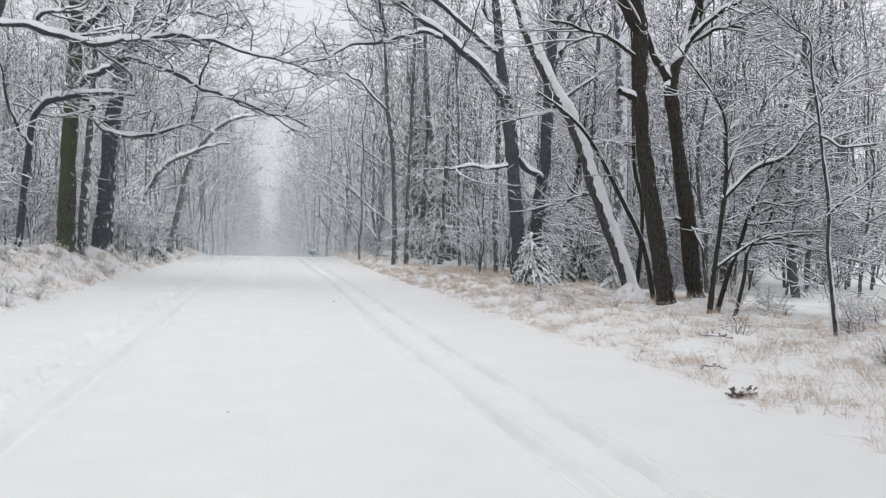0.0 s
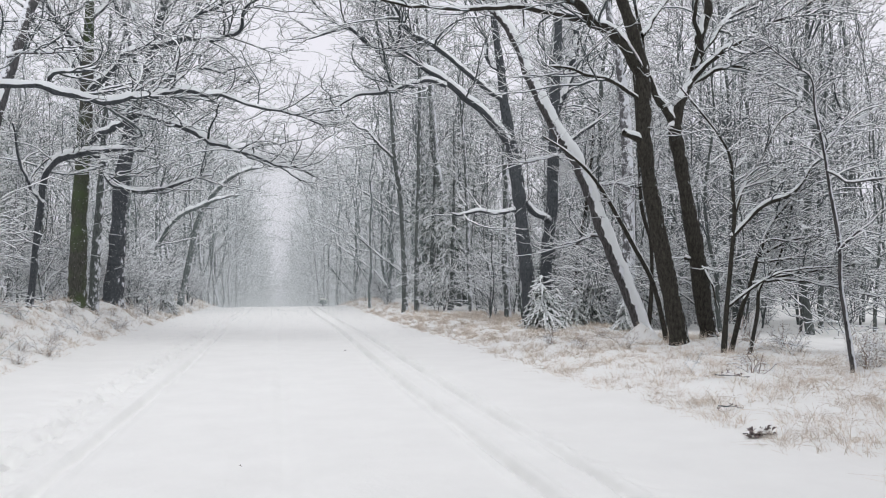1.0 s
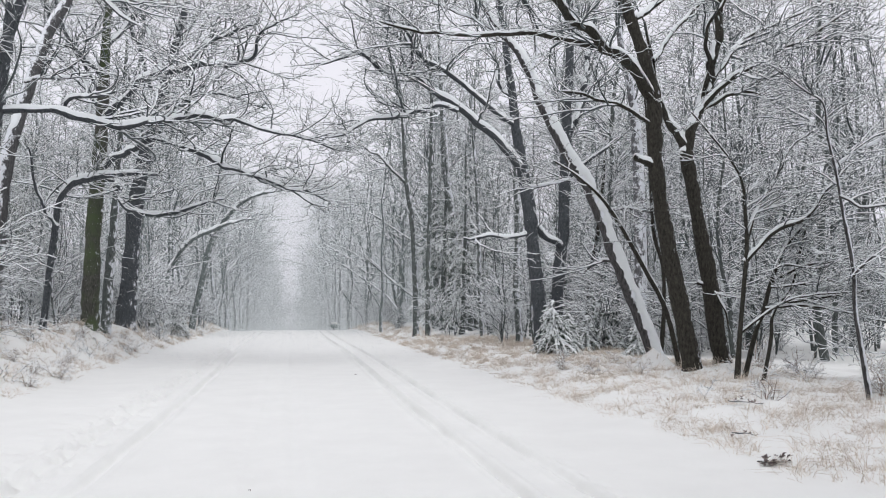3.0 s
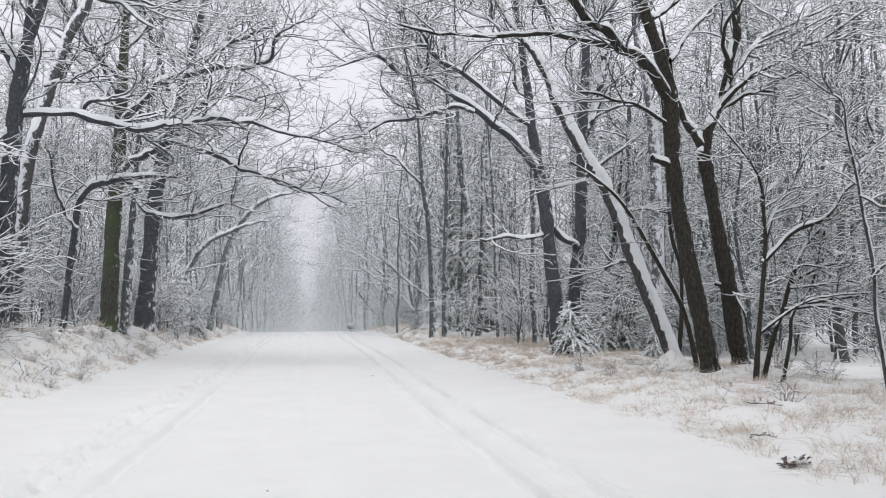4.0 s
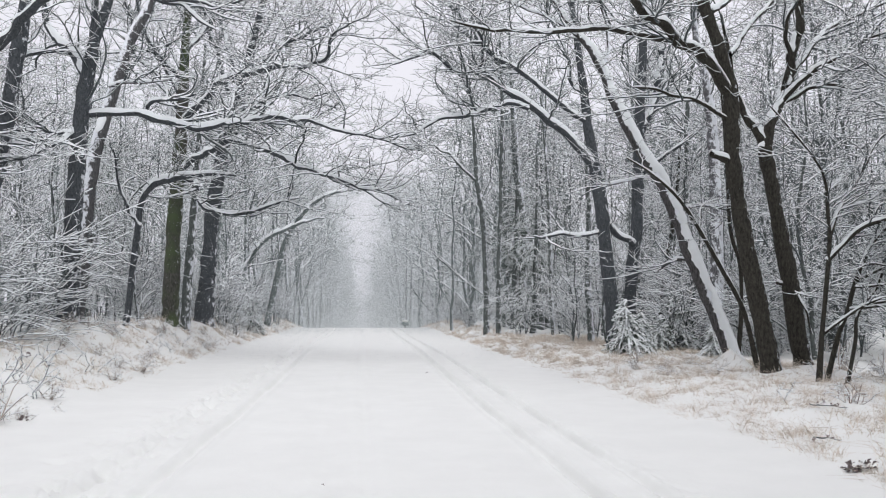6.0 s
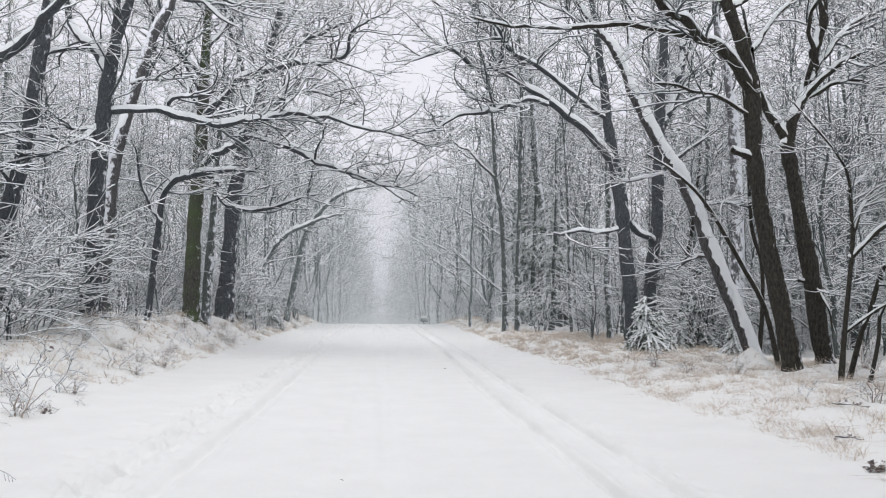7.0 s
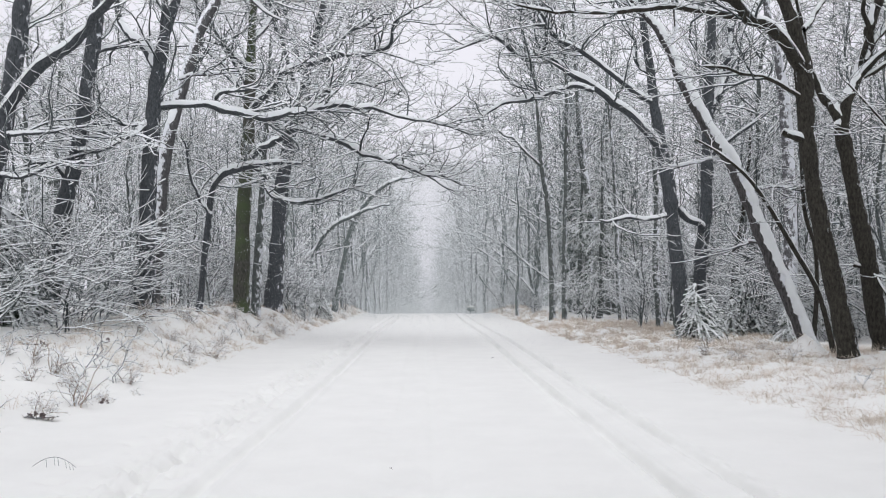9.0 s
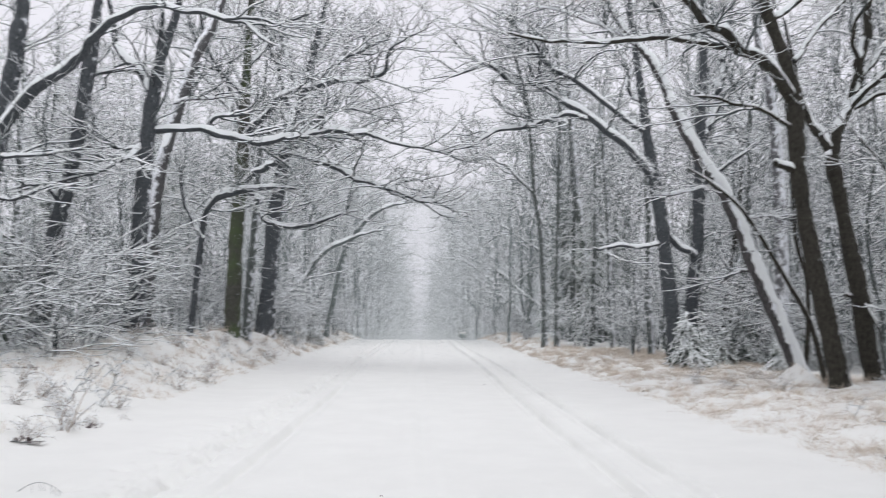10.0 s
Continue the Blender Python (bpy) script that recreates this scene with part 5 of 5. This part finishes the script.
def leaf_sprig(name, label, x, y, seed, long, leaves, turn):
    """A short fallen twig with curled dead leaves, half sunk in the snow."""
    rng = np.random.default_rng(seed)
    root = tagged(new(name), label, "twig")
    root.matrix_basis = pose(x, y, height(x, y) + 0.01, 0, 0, turn)
    P = np.stack([np.linspace(-long / 2, long / 2, 7), np.cumsum(np.cumsum(rng.normal(size=7))) * 0.05 * long, 0.015 + np.abs(rng.normal(size=7)) * 0.012], -1)[None]
    R = np.linspace(0.006, 0.003, 7)[None]
    P2, R2 = sprout(rng, P, R, 6, 4, long * 0.2, long * 0.5, 0.1, 0.8, 0.05, 0.3, 0.8, 0.003)
    P2[:, :, 2] = 0.012 + 0.3 * np.abs(P2[:, :, 2])
    part("twig", mesh("twig", *joined([tubes(P, R, 5), tubes(P2, R2, 4)]), TWIG), root)
    for k in range(leaves):
        at = rng.normal(size=3) * (0.27 * long, 0.10 * long, 0)
        at[2] = 0.012 + 0.17 * long * rng.random() * math.exp(-(at[0] / (0.3 * long)) ** 2)
        f = np.linspace(0, 1, 5)
        size = rng.uniform(0.7, 1.3)
        half = 0.019 * size * np.sin(np.pi * np.clip(f, 0.05, 0.95)) * (1 + 0.3 * np.sin(f * 19))
        curve = np.stack([0.06 * size * f, 0 * f, rng.uniform(-0.02, 0.025) * np.sin(f * 2.6)], -1)
        rings = np.stack([curve + np.stack([0 * f, half, 0.5 * half], -1), curve, curve + np.stack([0 * f, -half, 0.5 * half], -1)], 1)[None]
        leaf = part("leaf", mesh("leaf", rings.reshape(-1, 3), strips(rings, False), DEAD_LEAF), root)
        leaf.matrix_basis = pose(*at, rng.uniform(-60, 60), rng.uniform(-50, 30), rng.uniform(0, 360))
    for k in range(leaves // 12):
        u, v = np.meshgrid(np.linspace(-1, 1, 9), np.linspace(-1, 1, 9), indexing="ij")
        top = np.clip(1 - u * u - v * v, 0, 1) ** 0.5
        a, b = rng.uniform(0.04, 0.075), rng.uniform(0.03, 0.045)
        cap = np.stack([a * u, b * v, 0.035 * top * (1 + 0.2 * np.sin(5 * u + k) * np.cos(4 * v)) - 0.012], -1)[None]
        lump = part("snow_cap", mesh("snow_cap", cap.reshape(-1, 3), strips(cap, False)[:, ::-1], SNOW), root, "small cap of snow")
        lump.location = (rng.normal() * 0.2 * long, rng.normal() * 0.05 * long, 0.15 * long)


leaf_sprig("leafy_twig", "fallen twig with dark curled leaves on the snow edge", 4.46, 7.2, 71, 0.36, 48, 15)
leaf_sprig("fallen_branch", "dark fallen branch lying in snowy grass", 5.8, 10.1, 72, 0.36, 14, -15)
leaf_sprig("fallen_branch", "thin bent twig sticking out of the snow", 4.85, 8.4, 73, 0.28, 3, -40)
leaf_sprig("leafy_twig", "dead leafy weed drooping onto the snow", -4.3, 11.3, 74, 0.28, 16, 60)
leaf_sprig("leafy_twig", "dead leafy weed half buried in snow", -4.45, 9.75, 75, 0.3, 18, 10)
leaf_sprig("leafy_twig", "small dark leafy stalk in deep snow", -5.8, 15.3, 76, 0.3, 8, 90)
leaf_sprig("leafy_twig", "small clump of dead leaves in deep snow", -6.5, 14.2, 77, 0.4, 14, 30)


def fallen_leaf(x, y, long, turn):
    """One curled brown leaf on the packed snow."""
    f = np.linspace(0, 1, 6)
    half = 0.35 * long * np.sin(np.pi * np.clip(f, 0.04, 0.96)) * (1 + 0.25 * np.sin(f * 21))
    spine = np.stack([long * f, 0 * f, 0.25 * long * np.sin(np.pi * f)], -1)
    rings = np.stack([spine + np.stack([0 * f, k * half, 0.5 * half * abs(k)], -1) for k in (-1, -0.5, 0, 0.5, 1)], 1)[None]
    root = tagged(new("fallen_leaf"), "small curled brown leaf lying on the road", "leaf")
    root.matrix_basis = pose(x, y, float(road_height(np.array(x), np.array(y))) + 0.003, 0, 0, turn)
    part("blade", mesh("blade", rings.reshape(-1, 3), strips(rings, False), DEAD_LEAF), root)
    stem = np.array([(-0.4 * long, 0, 0.1 * long), (-0.15 * long, 0, 0.03 * long), (0.05 * long, 0, 0.02 * long)])[None]
    part("stem", mesh("stem", *tubes(stem, np.array([[0.0008, 0.0011, 0.0012]]), 4), DEAD_LEAF), root)


fallen_leaf(1.43, 18.69, 0.055, 30)
fallen_leaf(-0.3, 7.18, 0.03, 140)
fallen_leaf(2.36, 8.32, 0.04, 250)


def arched_stalk(x, y, long, tall, turn):
    """A thin dead stalk bent over into an arch, with short withered shoots hanging from it."""
    root = tagged(new("bent_stalk"), "thin dead stalk arched over the clean snow", "stalk")
    root.matrix_basis = pose(x, y, float(road_height(np.array(x), np.array(y))) if abs(x) < 4.3 else height(x, y), 0, 0, turn)
    f = np.linspace(0, 1, 12)
    P = np.stack([long * (f - 0.5), 0.02 * np.sin(5 * f), -0.02 + tall * np.sin(np.pi * (0.12 + 0.80 * f)) ** 0.8], -1)[None]
    R = np.linspace(0.0026, 0.0015, 12)[None]
    part("stem", mesh("stem", *tubes(P, R, 5), TWIG), root)
    for k in (3, 5, 6, 8, 9, 10):
        top = P[0, k]
        drop = np.array([top, top + (0.006, 0.004, -0.3 * tall), top + (0.002 * k, 0.0, -0.55 * tall)])[None]
        part("shoot", mesh("shoot", *tubes(drop, np.array([[0.0014, 0.0014, 0.002]]), 4), TWIG), root)


arched_stalk(-3.13, 7.17, 0.36, 0.13, 5)
